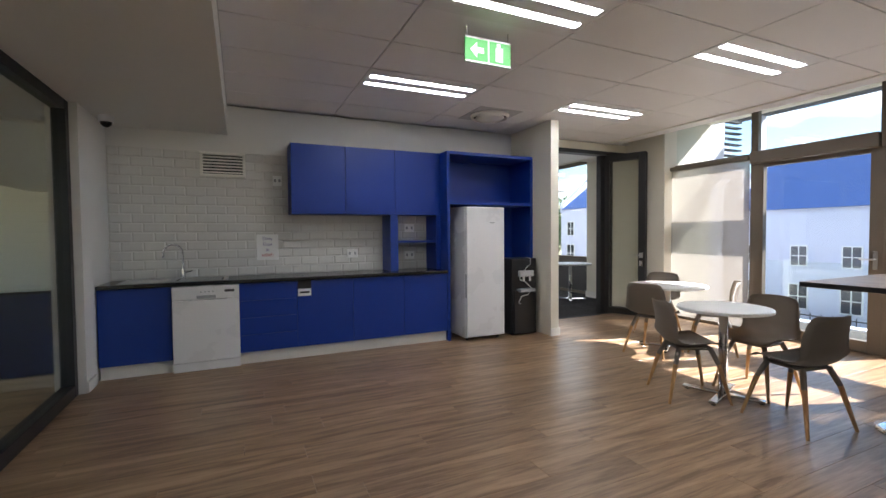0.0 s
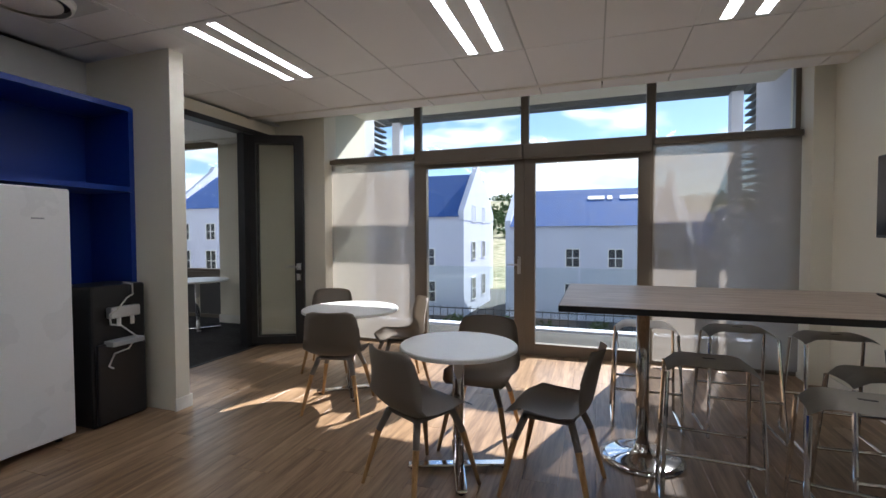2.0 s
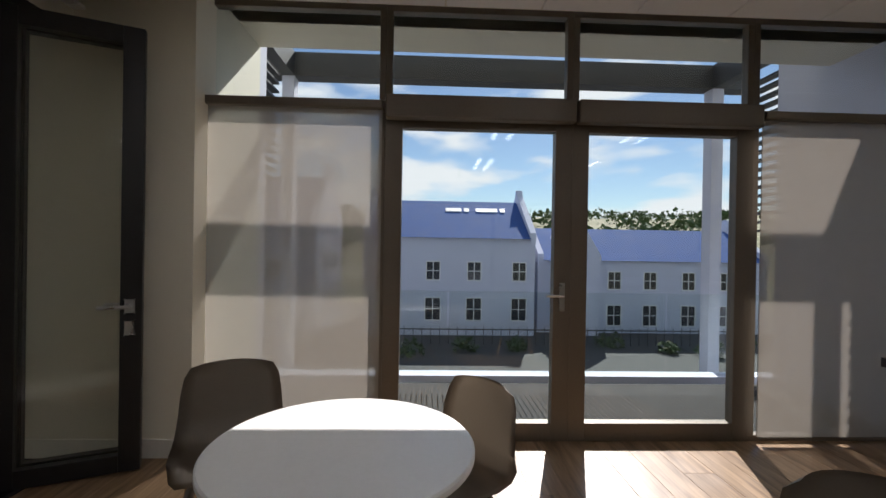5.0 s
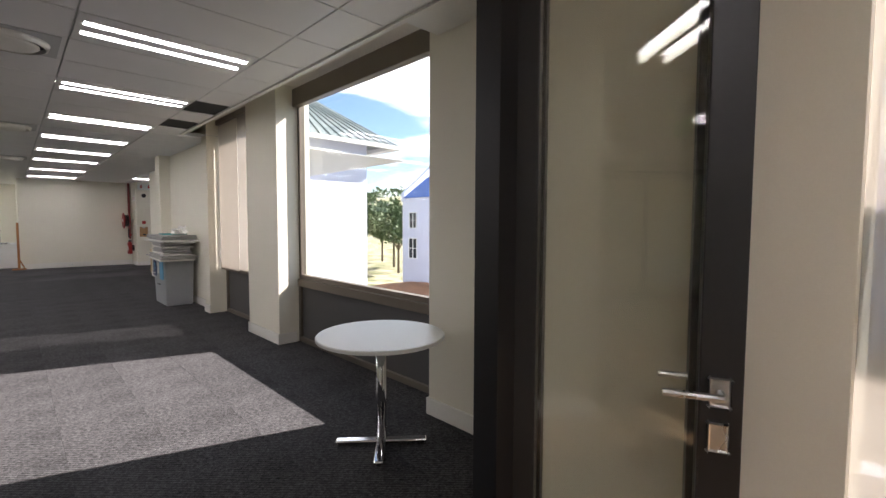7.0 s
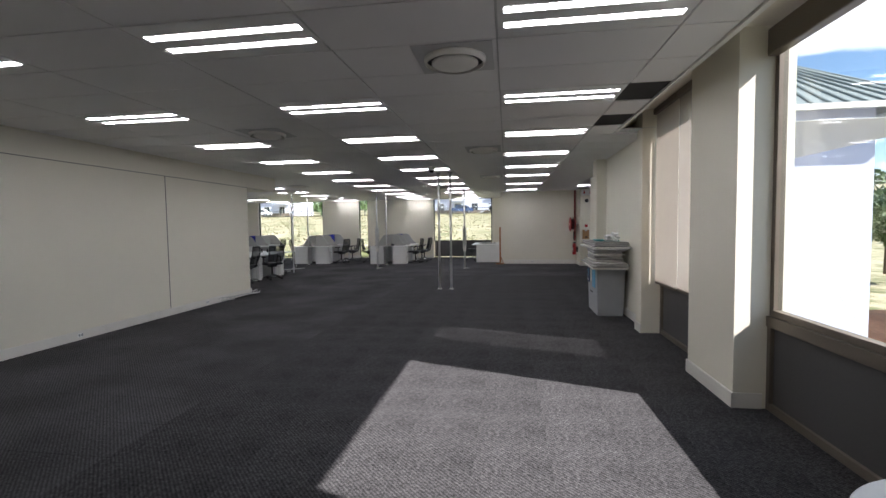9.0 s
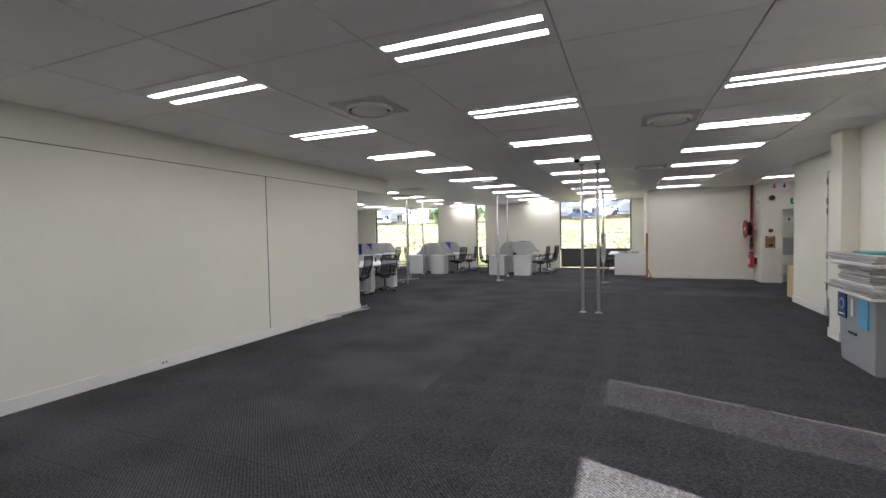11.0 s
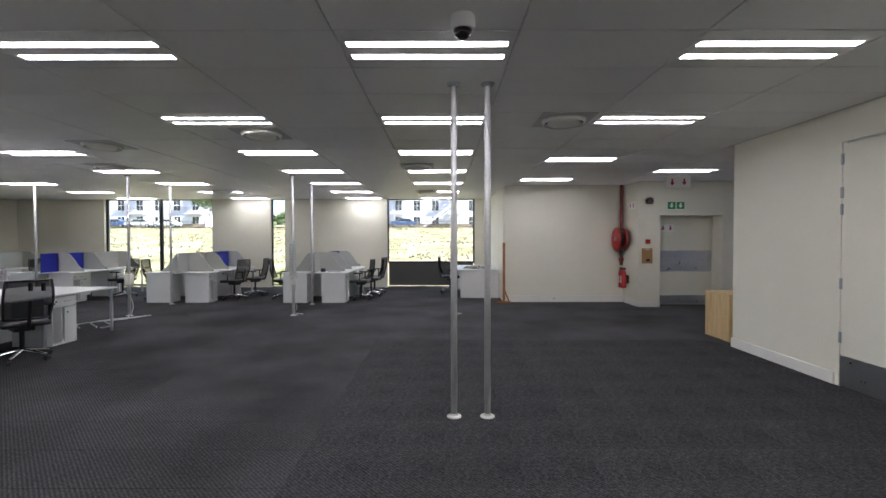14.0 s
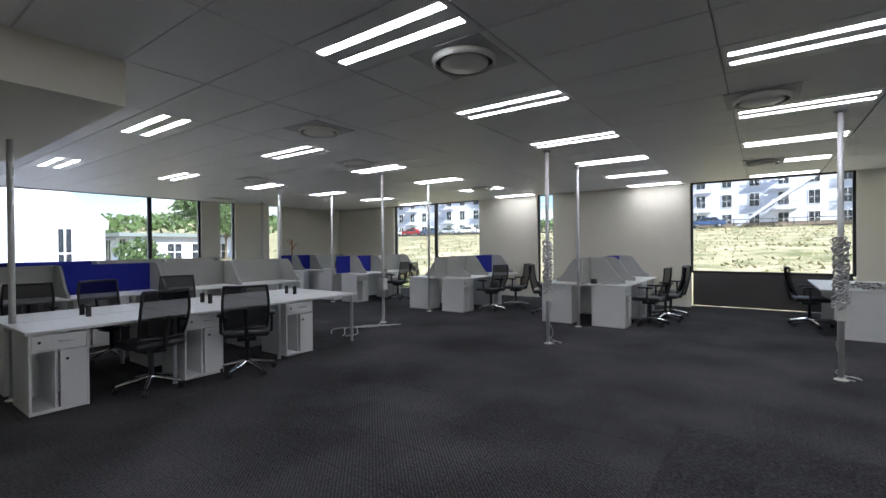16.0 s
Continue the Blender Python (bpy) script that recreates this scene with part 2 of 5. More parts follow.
M_SLATE = mat("blue_slate_roof", (0.035, 0.095, 0.30), 0.9, var=0.14, scale=1.5, fine=25, bump=0.2)
M_ZINC = mat("grey_green_metal_roof", (0.17, 0.20, 0.20), 0.5, var=0.08, scale=2)
M_DARKGLASS = mat("dark_window_pane", (0.03, 0.035, 0.045), 0.12, var=0.1)
M_GRATING = mat("galvanised_grating", (0.40, 0.41, 0.42), 0.45, metal=0.6, var=0.08)
M_CONC = mat("balcony_screed", (0.13, 0.12, 0.12), 0.8, var=0.15, scale=2, fine=50, bump=0.2)
M_BEAM = mat("dark_steel_beam", (0.05, 0.052, 0.056), 0.5, var=0.1)
M_SOFFIT = mat("cream_soffit", (0.74, 0.69, 0.58), 0.8, var=0.05)
M_ASPHALT = mat("asphalt", (0.06, 0.06, 0.062), 0.9, var=0.2, scale=2, fine=80, bump=0.3)
M_LEAF = mat("leaves", (0.06, 0.10, 0.03), 0.7, var=0.5, scale=1.5, fine=6)
M_BARK = mat("bark", (0.12, 0.09, 0.06), 0.9, var=0.3, scale=8)
M_POLE = mat("satin_grey_pole", (0.58, 0.58, 0.57), 0.5, metal=0.25, var=0.05)
M_STOOL = mat("beige_moulded_seat", (0.46, 0.43, 0.37), 0.45, var=0.04)
M_STRAW = mat("dry_grass", (0.40, 0.36, 0.22), 0.95, var=0.4, scale=.6, fine=5)
M_TANK = mat("teal_tank_plastic", (0.16, 0.42, 0.34), 0.5, var=0.06)
M_CONC_PALE = mat("pale_concrete", (0.48, 0.46, 0.43), 0.85, var=0.12, scale=1.5, fine=30, bump=0.2)
M_EARTH = mat("red_earth", (0.34, 0.17, 0.09), 0.95, var=0.45, scale=.8, fine=9, bump=0.8)
M_TILE = mat("white_glazed_tile", (0.66, 0.65, 0.61), 0.22, var=0.03, scale=3, rand=0.025)
M_CABLE = mat("white_cable", (0.55, 0.55, 0.53), 0.5, var=0.1)
M_STONE = mat("rubble_stone", (0.24, 0.19, 0.15), 0.9, var=0.45, scale=2.5, fine=8, bump=0.5)

# ---- building helpers ----
def box(bm, x0, y0, z0, x1, y1, z1, bevel=0.0):
    vs = bmesh.ops.create_cube(bm, size=1)["verts"]
    for v in vs:
        v.co = Vector(((x0 + x1) / 2 + v.co.x * (x1 - x0), (y0 + y1) / 2 + v.co.y * (y1 - y0), (z0 + z1) / 2 + v.co.z * (z1 - z0)))
    if bevel:
        es = list({e for v in vs for e in v.link_edges})
        bmesh.ops.bevel(bm, geom=es, offset=bevel, segments=2, affect="EDGES", profile=0.5)
    return bm


def rod(bm, p, q, r, r2=None, seg=12):
    p, q = Vector(p), Vector(q)
    d = q - p
    m = Matrix.Translation((p + q) / 2) @ d.to_track_quat("Z", "Y").to_matrix().to_4x4()
    bmesh.ops.create_cone(bm, cap_ends=True, segments=seg, radius1=r, radius2=r if r2 is None else r2, depth=d.length, matrix=m)
    return bm


def tube(bm, pts, r, seg=8):
    for a, b in zip(pts, pts[1:]):
        rod(bm, a, b, r, seg=seg)
    for a in pts[1:-1]:
        bmesh.ops.create_uvsphere(bm, u_segments=seg, v_segments=6, radius=r, matrix=Matrix.Translation(a))
    return bm


def lathe(bm, profile, at=(0, 0, 0), seg=32):
    rings = []
    for r, z in profile:
        rings.append([bm.verts.new((at[0] + r * math.cos(a), at[1] + r * math.sin(a), at[2] + z)) for a in [2 * math.pi * i / seg for i in range(seg)]])
    for a, b in zip(rings, rings[1:]):
        for i in range(seg):
            bm.faces.new((a[i], a[(i + 1) % seg], b[(i + 1) % seg], b[i]))
    bm.faces.new(list(reversed(rings[0]))), bm.faces.new(rings[-1])
    return bm


def prism(bm, outline, axis, a, b):
    """A flat outline of (u, v) pushed along axis x or y from a to b; v is height."""
    def place(u, v, w):
        return (w, u, v) if axis == "x" else (u, w, v)
    f0 = [bm.verts.new(place(u, v, a)) for u, v in outline]
    f1 = [bm.verts.new(place(u, v, b)) for u, v in outline]
    bm.faces.new(f0), bm.faces.new(list(reversed(f1)))
    n = len(outline)
    for i in range(n):
        bm.faces.new((f0[i], f1[i], f1[(i + 1) % n], f0[(i + 1) % n]))
    bmesh.ops.recalc_face_normals(bm, faces=bm.faces)
    return bm


def mesh_of(name, bm, material, smooth=False):
    me = bpy.data.meshes.new(name)
    bmesh.ops.recalc_face_normals(bm, faces=bm.faces)
    bm.to_mesh(me), bm.free()
    me.materials.append(material)
    if smooth:
        for p in me.polygons:
            p.use_smooth = len(p.vertices) == 4
    return me


def part(name, bm, material, parent, label="", smooth=False):
    ob = new(name, mesh_of(name, bm, material, smooth))
    if parent is not None:
        ob.parent = parent
    if label:
        ob["label"] = label
    return ob


def thing(name, label, category, at=(0, 0, 0), turn=0, group="", kind=""):
    ob = new(name)
    ob.empty_display_size = 0.1
    ob.matrix_basis = pose(*at, 0, 0, turn)
    return tagged(ob, label, category, group, kind)


def built(name, bm, material, label, category="", kind="structure", smooth=False):
    return tagged(part(name, bm, material, None, "", smooth), label, category or name.split("_")[0], "", kind)


def B():
    return bmesh.new()


def boxes(*rows, bevel=0.0):
    bm = B()
    for r in rows:
        box(bm, *r, bevel=bevel)
    return bm

CEIL = 2.83
WIN = 3.03
# ---- setting: floors, walls ----
built("floor_slab", boxes((-12, -3, -0.4, 7.9, 28.2, -0.03), (7.9, 19.6, -0.4, 11, 24.5, -0.03)), M_SUB, "dark concrete slab under planks and carpet")
# kitchen walls
KW = 6.1
built("wall_kitchen_back", boxes((-1.5, KW, 0, 3.905, KW + 0.14, 3.1)), M_KWALL, "plain off-white kitchen wall behind the blue units")
built("wall_stub", boxes((3.905, 5.175, 0, 4.03, KW + 0.14, CEIL)), M_WALL, "cream painted end wall beside the fridge niche")
built("wall_kitchen_side", boxes((-1.25, 5.24, 0, -1.03, KW, 2.5)), M_KWALL, "off-white wall return beside the counter")
built("wall_tv", boxes((-1.6, -0.11, 0, 6.62, 0.05, 3.1)), M_WALL, "cream painted wall behind the television panel")
built("wall_kitchen_west", boxes((-3.2, -0.06, 0, -3.0, KW + .14, 3.1)), M_WALL, "plain wall behind the glass partition")
built("bulkhead_kitchen", boxes((-3.0, 0.1, 2.5, 0.10, KW, 3.1)), M_KWALL, "dropped off-white ceiling bulkhead over the glass partition")
built("wall_pier", boxes((6.22, 5.34, 0, 7.3, 6.6, 3.1), (6.87, 6.6, 0, 7.3, 7.74, 3.1)), M_WALL, "cream pier between kitchen glazing and office window")
built("wall_pier_kitchen", boxes((6.2, 0.05, 0, 6.7, 0.21, 3.1)), M_WALL, "narrow cream pier at the end of the glazing")
built("wall_above_opening", boxes((4.03, 6.1, 2.66, 6.22, 6.24, CEIL)), M_WALL, "cream wall strip over the folding doors")
# office walls
built("wall_partition", boxes((-1.13, KW + .14, 0, -1.0, 16.17, 2.5)), M_WALL, "long cream dry partition with a vertical joint")
built("bulkhead_office", boxes((-4.5, KW + .14, 2.5, -1.0, 17.45, CEIL + .1)), M_WALL, "cream ceiling bulkhead above the partition")
# dark strips: the upright joint, and the thin shadow line below the bulkhead
built("wall_partition_joint", boxes((-1.002, 13.64, 0.13, -.996, 13.652, 2.5), (-1.002, KW + .2, 2.496, -.996, 16.17, 2.504)), M_SPANDREL, "thin dark strips drawn for the joint and shadow line of the partition", "trim")
built("wall_east_piers", boxes((6.88, 10.42, 0, 7.3, 11.35, 3.1), (7.12, 11.35, 2.9, 7.3, 13.1, 3.1), (7.0, 13.0, 0, 7.3, 15.85, 3.1), (6.88, 13.0, 0, 7.0, 13.25, 3.1), (6.81, 15.8, 0, 7.5, 16.15, CEIL)), M_WALL, "cream piers and wall between the east windows")
built("wall_doors", boxes((7.37, 16.15, 0, 7.5, 16.3, CEIL), (7.37, 17.95, 0, 7.5, 19.63, CEIL), (7.37, 16.3, 2.5, 7.5, 17.95, CEIL)), M_WALL, "cream wall round the double store doors")
built("wall_corridor", boxes((7.5, 19.5, 0, 11, 19.63, CEIL), (10.9, 19.63, 0, 11.0, 23.5, CEIL)), M_WALL, "cream corridor wall")
built("wall_niche", boxes((7.68, 23.37, 0, 8.17, 23.9, CEIL), (8.17, 23.37, 2.06, 9.57, 23.9, CEIL), (9.57, 23.37, 0, 11, 23.9, CEIL), (7.68, 23.9, 0, 7.9, 24.35, CEIL)), M_WALL, "cream wall with a recessed fire door")
built("wall_hose", boxes((4.8, 24.2, 0, 7.68, 24.35, CEIL)), M_WALL, "cream wall beside the hose reel")
built("wall_recess", boxes((4.78, 24.35, 0, 4.92, 27.7, CEIL)), M_WALL, "cream side wall of the far desk recess")
FW = 27.7
built("wall_north", boxes((-10.5, FW, 0, -7.6, FW + .25, 3.1), (-4.12, FW, 0, -2.25, FW + .25, 3.1), (-1.78, FW, 0, 1.5, FW + .25, 3.1), (4.32, FW, 0, 4.92, FW + .25, 3.1),
      (-7.6, FW, 2.86, -4.12, FW + .25, 3.1), (-2.25, FW, 2.86, -1.78, FW + .25, 3.1), (1.5, FW, 2.86, 4.32, FW + .25, 3.1)), M_WALL, "cream north wall with tall window openings")
LW = -10.4
built("wall_west", boxes((LW - .25, 15.0, 0, LW, 17.0, 3.1), (LW - .25, 22.52, 0, LW, 23.05, 3.1), (LW - .25, 23.54, 0, LW, 24.7, 3.1), (LW - .25, 25.17, 0, LW, FW + .25, 3.1),
      (LW - .25, 17.0, 0, LW, 22.52, 0.8), (LW - .25, 17.0, 2.86, LW, 25.17, 3.1)), M_WALL, "cream west wall with window openings")
built("wall_south_west", boxes((LW - .25, 14.9, 0, -1.13, 15.02, 3.1)), M_WALL, "plain cream wall closing the open office")
# baseboards
def skirting(rows):
    built("baseboard", boxes(*rows, bevel=0.004), M_TRIM, "white painted skirting board", "baseboard")
for r in ([(-1.0, 6.24, 0, -.98, 16.19, 0.13)], [(3.89, 5.16, 0, 4.045, 5.175, 0.1), (4.03, 5.175, 0, 4.045, 6.05, 0.1)], [(6.205, 5.325, 0, 6.22, 6.6, 0.12), (6.22, 5.325, 0, 6.42, 5.34, .12)],
          [(6.852, 6.62, 0, 6.87, 7.755, 0.13), (6.87, 7.74, 0, 7.1, 7.755, .13)], [(6.862, 10.405, 0, 6.88, 11.36, 0.13), (6.862, 10.405, 0, 7.1, 10.42, 0.13)], [(6.985, 13.25, 0, 7.0, 15.8, 0.13), (6.865, 12.985, 0, 6.88, 13.26, 0.13)],
          [(6.795, 15.785, 0, 6.81, 16.165, 0.13), (6.81, 15.785, 0, 7.0, 15.8, 0.13), (6.81, 16.15, 0, 7.37, 16.165, 0.13)], [(7.355, 18.0, 0, 7.37, 19.645, 0.13)], [(4.8, 24.185, 0, 7.66, 24.2, 0.16)],
          [(7.665, 23.355, 0, 7.68, 24.2, 0.13), (7.68, 23.355, 0, 8.17, 23.37, 0.13)], [(-4.12, FW - .015, 0, -2.25, FW, 0.13)], [(-1.78, FW - .015, 0, 1.5, FW, 0.13)], [(1.3, 0.05, 0, 6.2, 0.065, 0.1)], [(-1.03, 5.24, 0, -1.015, 5.5, .1)]):
    skirting(r)

# ---- ceilings: tiles on a grid, one mesh each ----
GX, GY = 1.185, 0.585
def ceiling(name, x0, y0, nx, ny, skip, inside, label, clip=lambda y: 99):
    bm = B()
    for i in range(nx):
        for j in range(ny):
            a, b = x0 + i * GX, y0 + j * GY
            if (i, j) in skip or not inside(a + GX / 2, b + GY / 2):
                continue
            box(bm, a + 0.006, b + 0.006, CEIL - 0.003, min(a + GX - 0.006, clip(b)), b + GY - 0.006, CEIL + 0.02)
    ob = built(name, bm, M_CEIL, label, "ceiling")
    return ob


LAMPS = []
# kitchen
KX, KY = 1.285 - 2 * GX, 4.64 - 0.2925 - 8 * GY
k_lamps = [(i, j) for i in (2, 4) for j in (2, 5, 8)]
ceiling("ceiling_kitchen", KX, KY, 7, 14, set(k_lamps), lambda x, y: -0.2 < x < 5.9 and y < 6.35, "white mineral ceiling tiles on a fine grid")
LAMPS += [(KX + i * GX, KY + j * GY) for i, j in k_lamps]
# office
GY = .60
OX, OY = 0.225 - 9 * GX, 9.32 - .30 - 5 * GY
o_lamps = [(i, 5 + 3 * k) for i in (9, 11) for k in range(0, 11)] + [(13, 5 + 3 * k) for k in range(0, 6)] + [(13, 24), (13, 28), (15, 26)] + [(6, 5 + 3 * k) for k in range(5, 11)] + [(3, 5 + 3 * k) for k in range(5, 11)]
o_holes = [(14, 8), (14, 10)]
ceiling("ceiling_office", OX, OY, 18, 37, set(o_lamps) | set(o_holes), lambda x, y: 6.3 < y < 27.6 and not (x < -1.37 and y < 17.4) and not (x > 6.8 and y < 13.2) and not (x > 7.4 and y < 19.6) and not (x > 4.9 and y > 24.3), "white mineral ceiling tiles with two missing", lambda y: 6.515 if y < 12.9 else 99)
LAMPS += [(OX + i * GX, OY + j * GY) for i, j in o_lamps]
built("ceiling_grid", boxes((0.1, 0.1, CEIL + .008, 5.72, 6.1, CEIL + .016), (-10.5, 6.14, CEIL + .022, 6.52, 27.8, CEIL + .03), (6.52, 13.0, CEIL + .022, 11, 24.4, CEIL + .03)), M_TBAR, "pale metal ceiling grid behind the tile joints", "ceiling")
built("ceiling_slab", boxes((-12, -3, 3.1, 7.3, 28.2, 3.4), (7.3, 15.8, 3.1, 11, 28.2, 3.4)), M_SOFFIT, "concrete roof slab above the ceilings", "ceiling")
built("ceiling_edge_kitchen", boxes((5.72, 0.1, CEIL - .02, 5.75, 6.1, 3.1)), M_TRIM, "white ceiling edge strip by the glazing", "trim")
built("ceiling_edge_office", boxes((6.52, 6.14, CEIL - .02, 6.56, 13.0, 3.1), (6.56, 6.3, CEIL - .005, 6.87, 7.66, CEIL + .02)), M_TRIM, "cream ceiling edge strip by the window recess", "trim")
# near-black sheets close the two tile holes, in place of the void's shade
built("ceiling_void", boxes(*[(OX + 14 * GX, OY + j * GY, CEIL + .006, 6.518, OY + (j + 1) * GY, CEIL + .02) for j in (8, 10)]), M_SUB, "dark sheet standing in for the shaded void above missing ceiling tiles", "ceiling")


def ceiling_lamp(at):
    t = thing("ceiling_light", "recessed white fluorescent ceiling light with two lit strips", "ceiling light", at, group="recessed ceiling lights")
    w, h = GX, GY
    part("frame", boxes((0.01, 0.01, -0.004, w - .01, 0.16, 0.016), (0.01, h - .16, -0.004, w - .01, h - .01, 0.016), (0.01, .16, -.004, .05, h - .16, .016), (w - .05, .16, -.004, w - .01, h - .16, .016), (.05, .235, -.004, w - .05, h - .235, .016)), M_WHITE, t)
    for y in (0.16, h - 0.235):
        part("diffuser", boxes((0.05, y, -0.006, w - .05, y + 0.07, 0.012), bevel=.002), M_TUBE, t, "glowing white strip diffuser")
    return t
first = None
for x, y in LAMPS:
    if first is None:
        first = ceiling_lamp((x, y, CEIL))
    else:
        copy_thing(first, pose(x, y, CEIL))


def ceiling_vent(at):
    t = thing("ceiling_vent", "round white swirl air diffuser in a square plate", "air vent", at, group="round ceiling vents")
    part("plate", boxes((-.29, -.29, -.008, .29, .29, .0), bevel=.002), M_TBAR, t, "pale grey square plate")
    # flat black disc that shows between ring and disc as the gap's shade
    part("gap_shade_disc", lathe(B(), [(.222, -.013), (.222, -.009)], seg=36), M_BLACK, t, "black disc standing in for the shaded air gap")
    bm = lathe(B(), [(.215, -.05), (.228, -.045), (.24, -.010), (.225, -.010), (.218, -.02)], seg=40)
    bmesh.ops.delete(bm, geom=[f for f in bm.faces if len(f.verts) > 4], context="FACES")
    part("ring", bm, M_TRIM, t, smooth=True)
    part("disc", lathe(B(), [(.02, -.062), (.16, -.056), (.178, -.044), (.178, -.036), (.02, -.036)], seg=40), M_TRIM, t, smooth=True)
    return t
v0 = None
for p in ((3.05, 5.28), (4.64, 9.92), (4.64, 14.05), (4.62, 18.3), (1.83, 12.15), (1.06, 18.9), (-1.38, 19.53), (2.84, 21.32), (2.86, 25.4), (-2.57, 21.28), (-2.62, 25.3), (-5.44, 21.21), (-9.43, 22.57)):
    if v0 is None:
        v0 = ceiling_vent((*p, CEIL - .003))
    else:
        copy_thing(v0, pose(*p, CEIL - .003))

# ---- glazing ----
def glazed_frame(name, label, x, cells, depth=0.07, bar=0.06, material=None, category="window", axis="x"):
    """cells: (u0, z0, u1, z1) openings, each with its own frame and pane, in the plane axis = x."""
    t = thing(name, label, category, kind="structure")
    for u0, z0, u1, z1 in cells:
        bars = ((u0, z0, u1, z0 + bar), (u0, z1 - bar, u1, z1), (u0, z0 + bar, u0 + bar, z1 - bar), (u1 - bar, z0 + bar, u1, z1 - bar))
        rows = [(x - depth / 2, a, b, x + depth / 2, c, d) if axis == "x" else (a, x - depth / 2, b, c, x + depth / 2, d) for a, b, c, d in bars]
        part("window_frame", boxes(*rows, bevel=0.004), material or M_BRONZE, t)
        r = (x - .004, u0 + bar, z0 + bar, x + .004, u1 - bar, z1 - bar) if axis == "x" else (u0 + bar, x - .004, z0 + bar, u1 - bar, x + .004, z1 - bar)
        g = part("pane", boxes(r), M_GLASS, t, "clear glass pane")
        g.visible_shadow = False
    return t

KG = 6.49
YS = (0.21, 1.51, 2.83, 4.155, 5.39)
t = glazed_frame("window_1", "bronze aluminium kitchen glazing with top lights", KG, [(YS[i], 2.35, YS[i + 1], 3.06) for i in range(4)] + [(YS[0], 0, YS[1], 2.35), (YS[3], 0, YS[4], 2.35)], bar=0.045)
for name, y0, y1, hy in (("door_1", YS[1], YS[2], YS[2] - .06), ("door_2", YS[2], YS[3], YS[2] + .06)):
    t = thing(name, "bronze aluminium glass balcony door, closed", "door", kind="structure")
    part("door_frame", boxes((KG - .04, y0, 0, KG + .04, y0 + .12, 2.35), (KG - .04, y1 - .12, 0, KG + .04, y1, 2.35), (KG - .04, y0 + .12, 0, KG + .04, y1 - .12, .13), (KG - .04, y0 + .12, 2.20, KG + .04, y1 - .12, 2.35), bevel=.004), M_BRONZE, t)
    part("pane", boxes((KG - .004, y0 + .12, .13, KG + .004, y1 - .12, 2.2)), M_GLASS, t).visible_shadow = False
    if name == "door_1":
        continue
    bm = B()
    box(bm, KG - .055, hy - .02, .93, KG - .04, hy + .02, 1.13, .005)
    tube(bm, [(KG - .055, hy, 1.04), (KG - .09, hy, 1.04), (KG - .09, hy + (.12 if name == "door_2" else -.12), 1.04)], .01)
    part("door_handle", bm, M_STEEL, t, "satin steel lever handle")


def roller_blind(x, y0, y1, top, drop, material, label, box_h=0.1):
    t = thing("roller_blind", label, "blind", (x, (y0 + y1) / 2, top), group="roller blinds")
    w = (y1 - y0) / 2
    part("cassette", boxes((-.05, -w, -box_h, .04, w, 0), bevel=.012), M_BRONZE, t)
    if drop > 0.15:
        part("fabric", boxes((-.004, -w + .004, -drop, 0, w - .004, -box_h)), material, t, "see-through woven screen cloth").visible_shadow = True
        part("bottom_bar", boxes((-.014, -w + .03, -drop - .025, .010, w - .03, -drop), bevel=.004), M_BRONZE, t)
    return t
roller_blind(KG - .10, YS[0] + .01, YS[1] - .01, 2.36, 2.30, M_BLIND, "taupe screen roller blind, fully lowered", .06)
roller_blind(KG - .10, YS[3] + .01, YS[4] - .01, 2.36, 2.30, M_BLIND, "taupe screen roller blind, fully lowered", .06)
roller_blind(KG - .11, YS[1] + .01, YS[2] - .01, 2.40, 0.1, M_BLIND, "taupe roller blind cassette, rolled up", .16)
roller_blind(KG - .11, YS[2] + .01, YS[3] - .01, 2.40, 0.1, M_BLIND, "taupe roller blind cassette, rolled up", .16)

# office window over a dark spandrel
OW = 7.18
def office_window(name, y0, y1, sill=0.78):
    glazed_frame(name, "bronze aluminium office window above a dark spandrel", OW, [(y0, sill, y1, 3.02)], bar=.05)
    s = thing("spandrel_panel", "dark grey panel below the window in a bronze frame", "wall panel", kind="structure")
    part("panel", boxes((OW - .02, y0 + .05, .06, OW + .06, y1 - .05, sill - .06)), M_SPANDREL, s)
    part("frame", boxes((OW - .05, y0, 0, OW + .06, y1, .06), (OW - .06, y0, sill - .09, OW + .06, y1, sill - .002), (OW - .05, y0, .06, OW + .06, y0 + .05, sill - .09), (OW - .05, y1 - .05, .06, OW + .06, y1, sill - .09), bevel=.004), M_BRONZE, s)
office_window("window_2", 7.74, 10.42)
office_window("window_3", 11.35, 13.0)
roller_blind(OW - .06, 7.76, 10.40, 3.06, .1, M_BLIND, "taupe roller blind, rolled up", .21)
roller_blind(OW - .12, 11.37, 12.16, 3.098, 2.34, M_BLIND, "grey screen roller blind, lowered", .08)
roller_blind(OW - .12, 12.17, 12.98, 3.098, 2.36, M_BLIND_DIM, "pinkish white roller blind, lowered", .08)

# north windows
glazed_frame("window_4", "dark framed north window above a grey panel", FW + .12, [(1.5, .78, 4.32, 2.86)], bar=.05, axis="y", material=M_BLACK_FRAME)
glazed_frame("window_5", "dark framed north window in two panes", FW + .12, [(-7.6, 0.05, -5.83, 2.86), (-5.83, .05, -4.12, 2.86)], bar=.05, axis="y", material=M_BLACK_FRAME)
glazed_frame("window_6", "narrow dark framed north window", FW + .12, [(-2.25, .05, -1.78, 2.86)], bar=.04, axis="y", material=M_BLACK_FRAME)
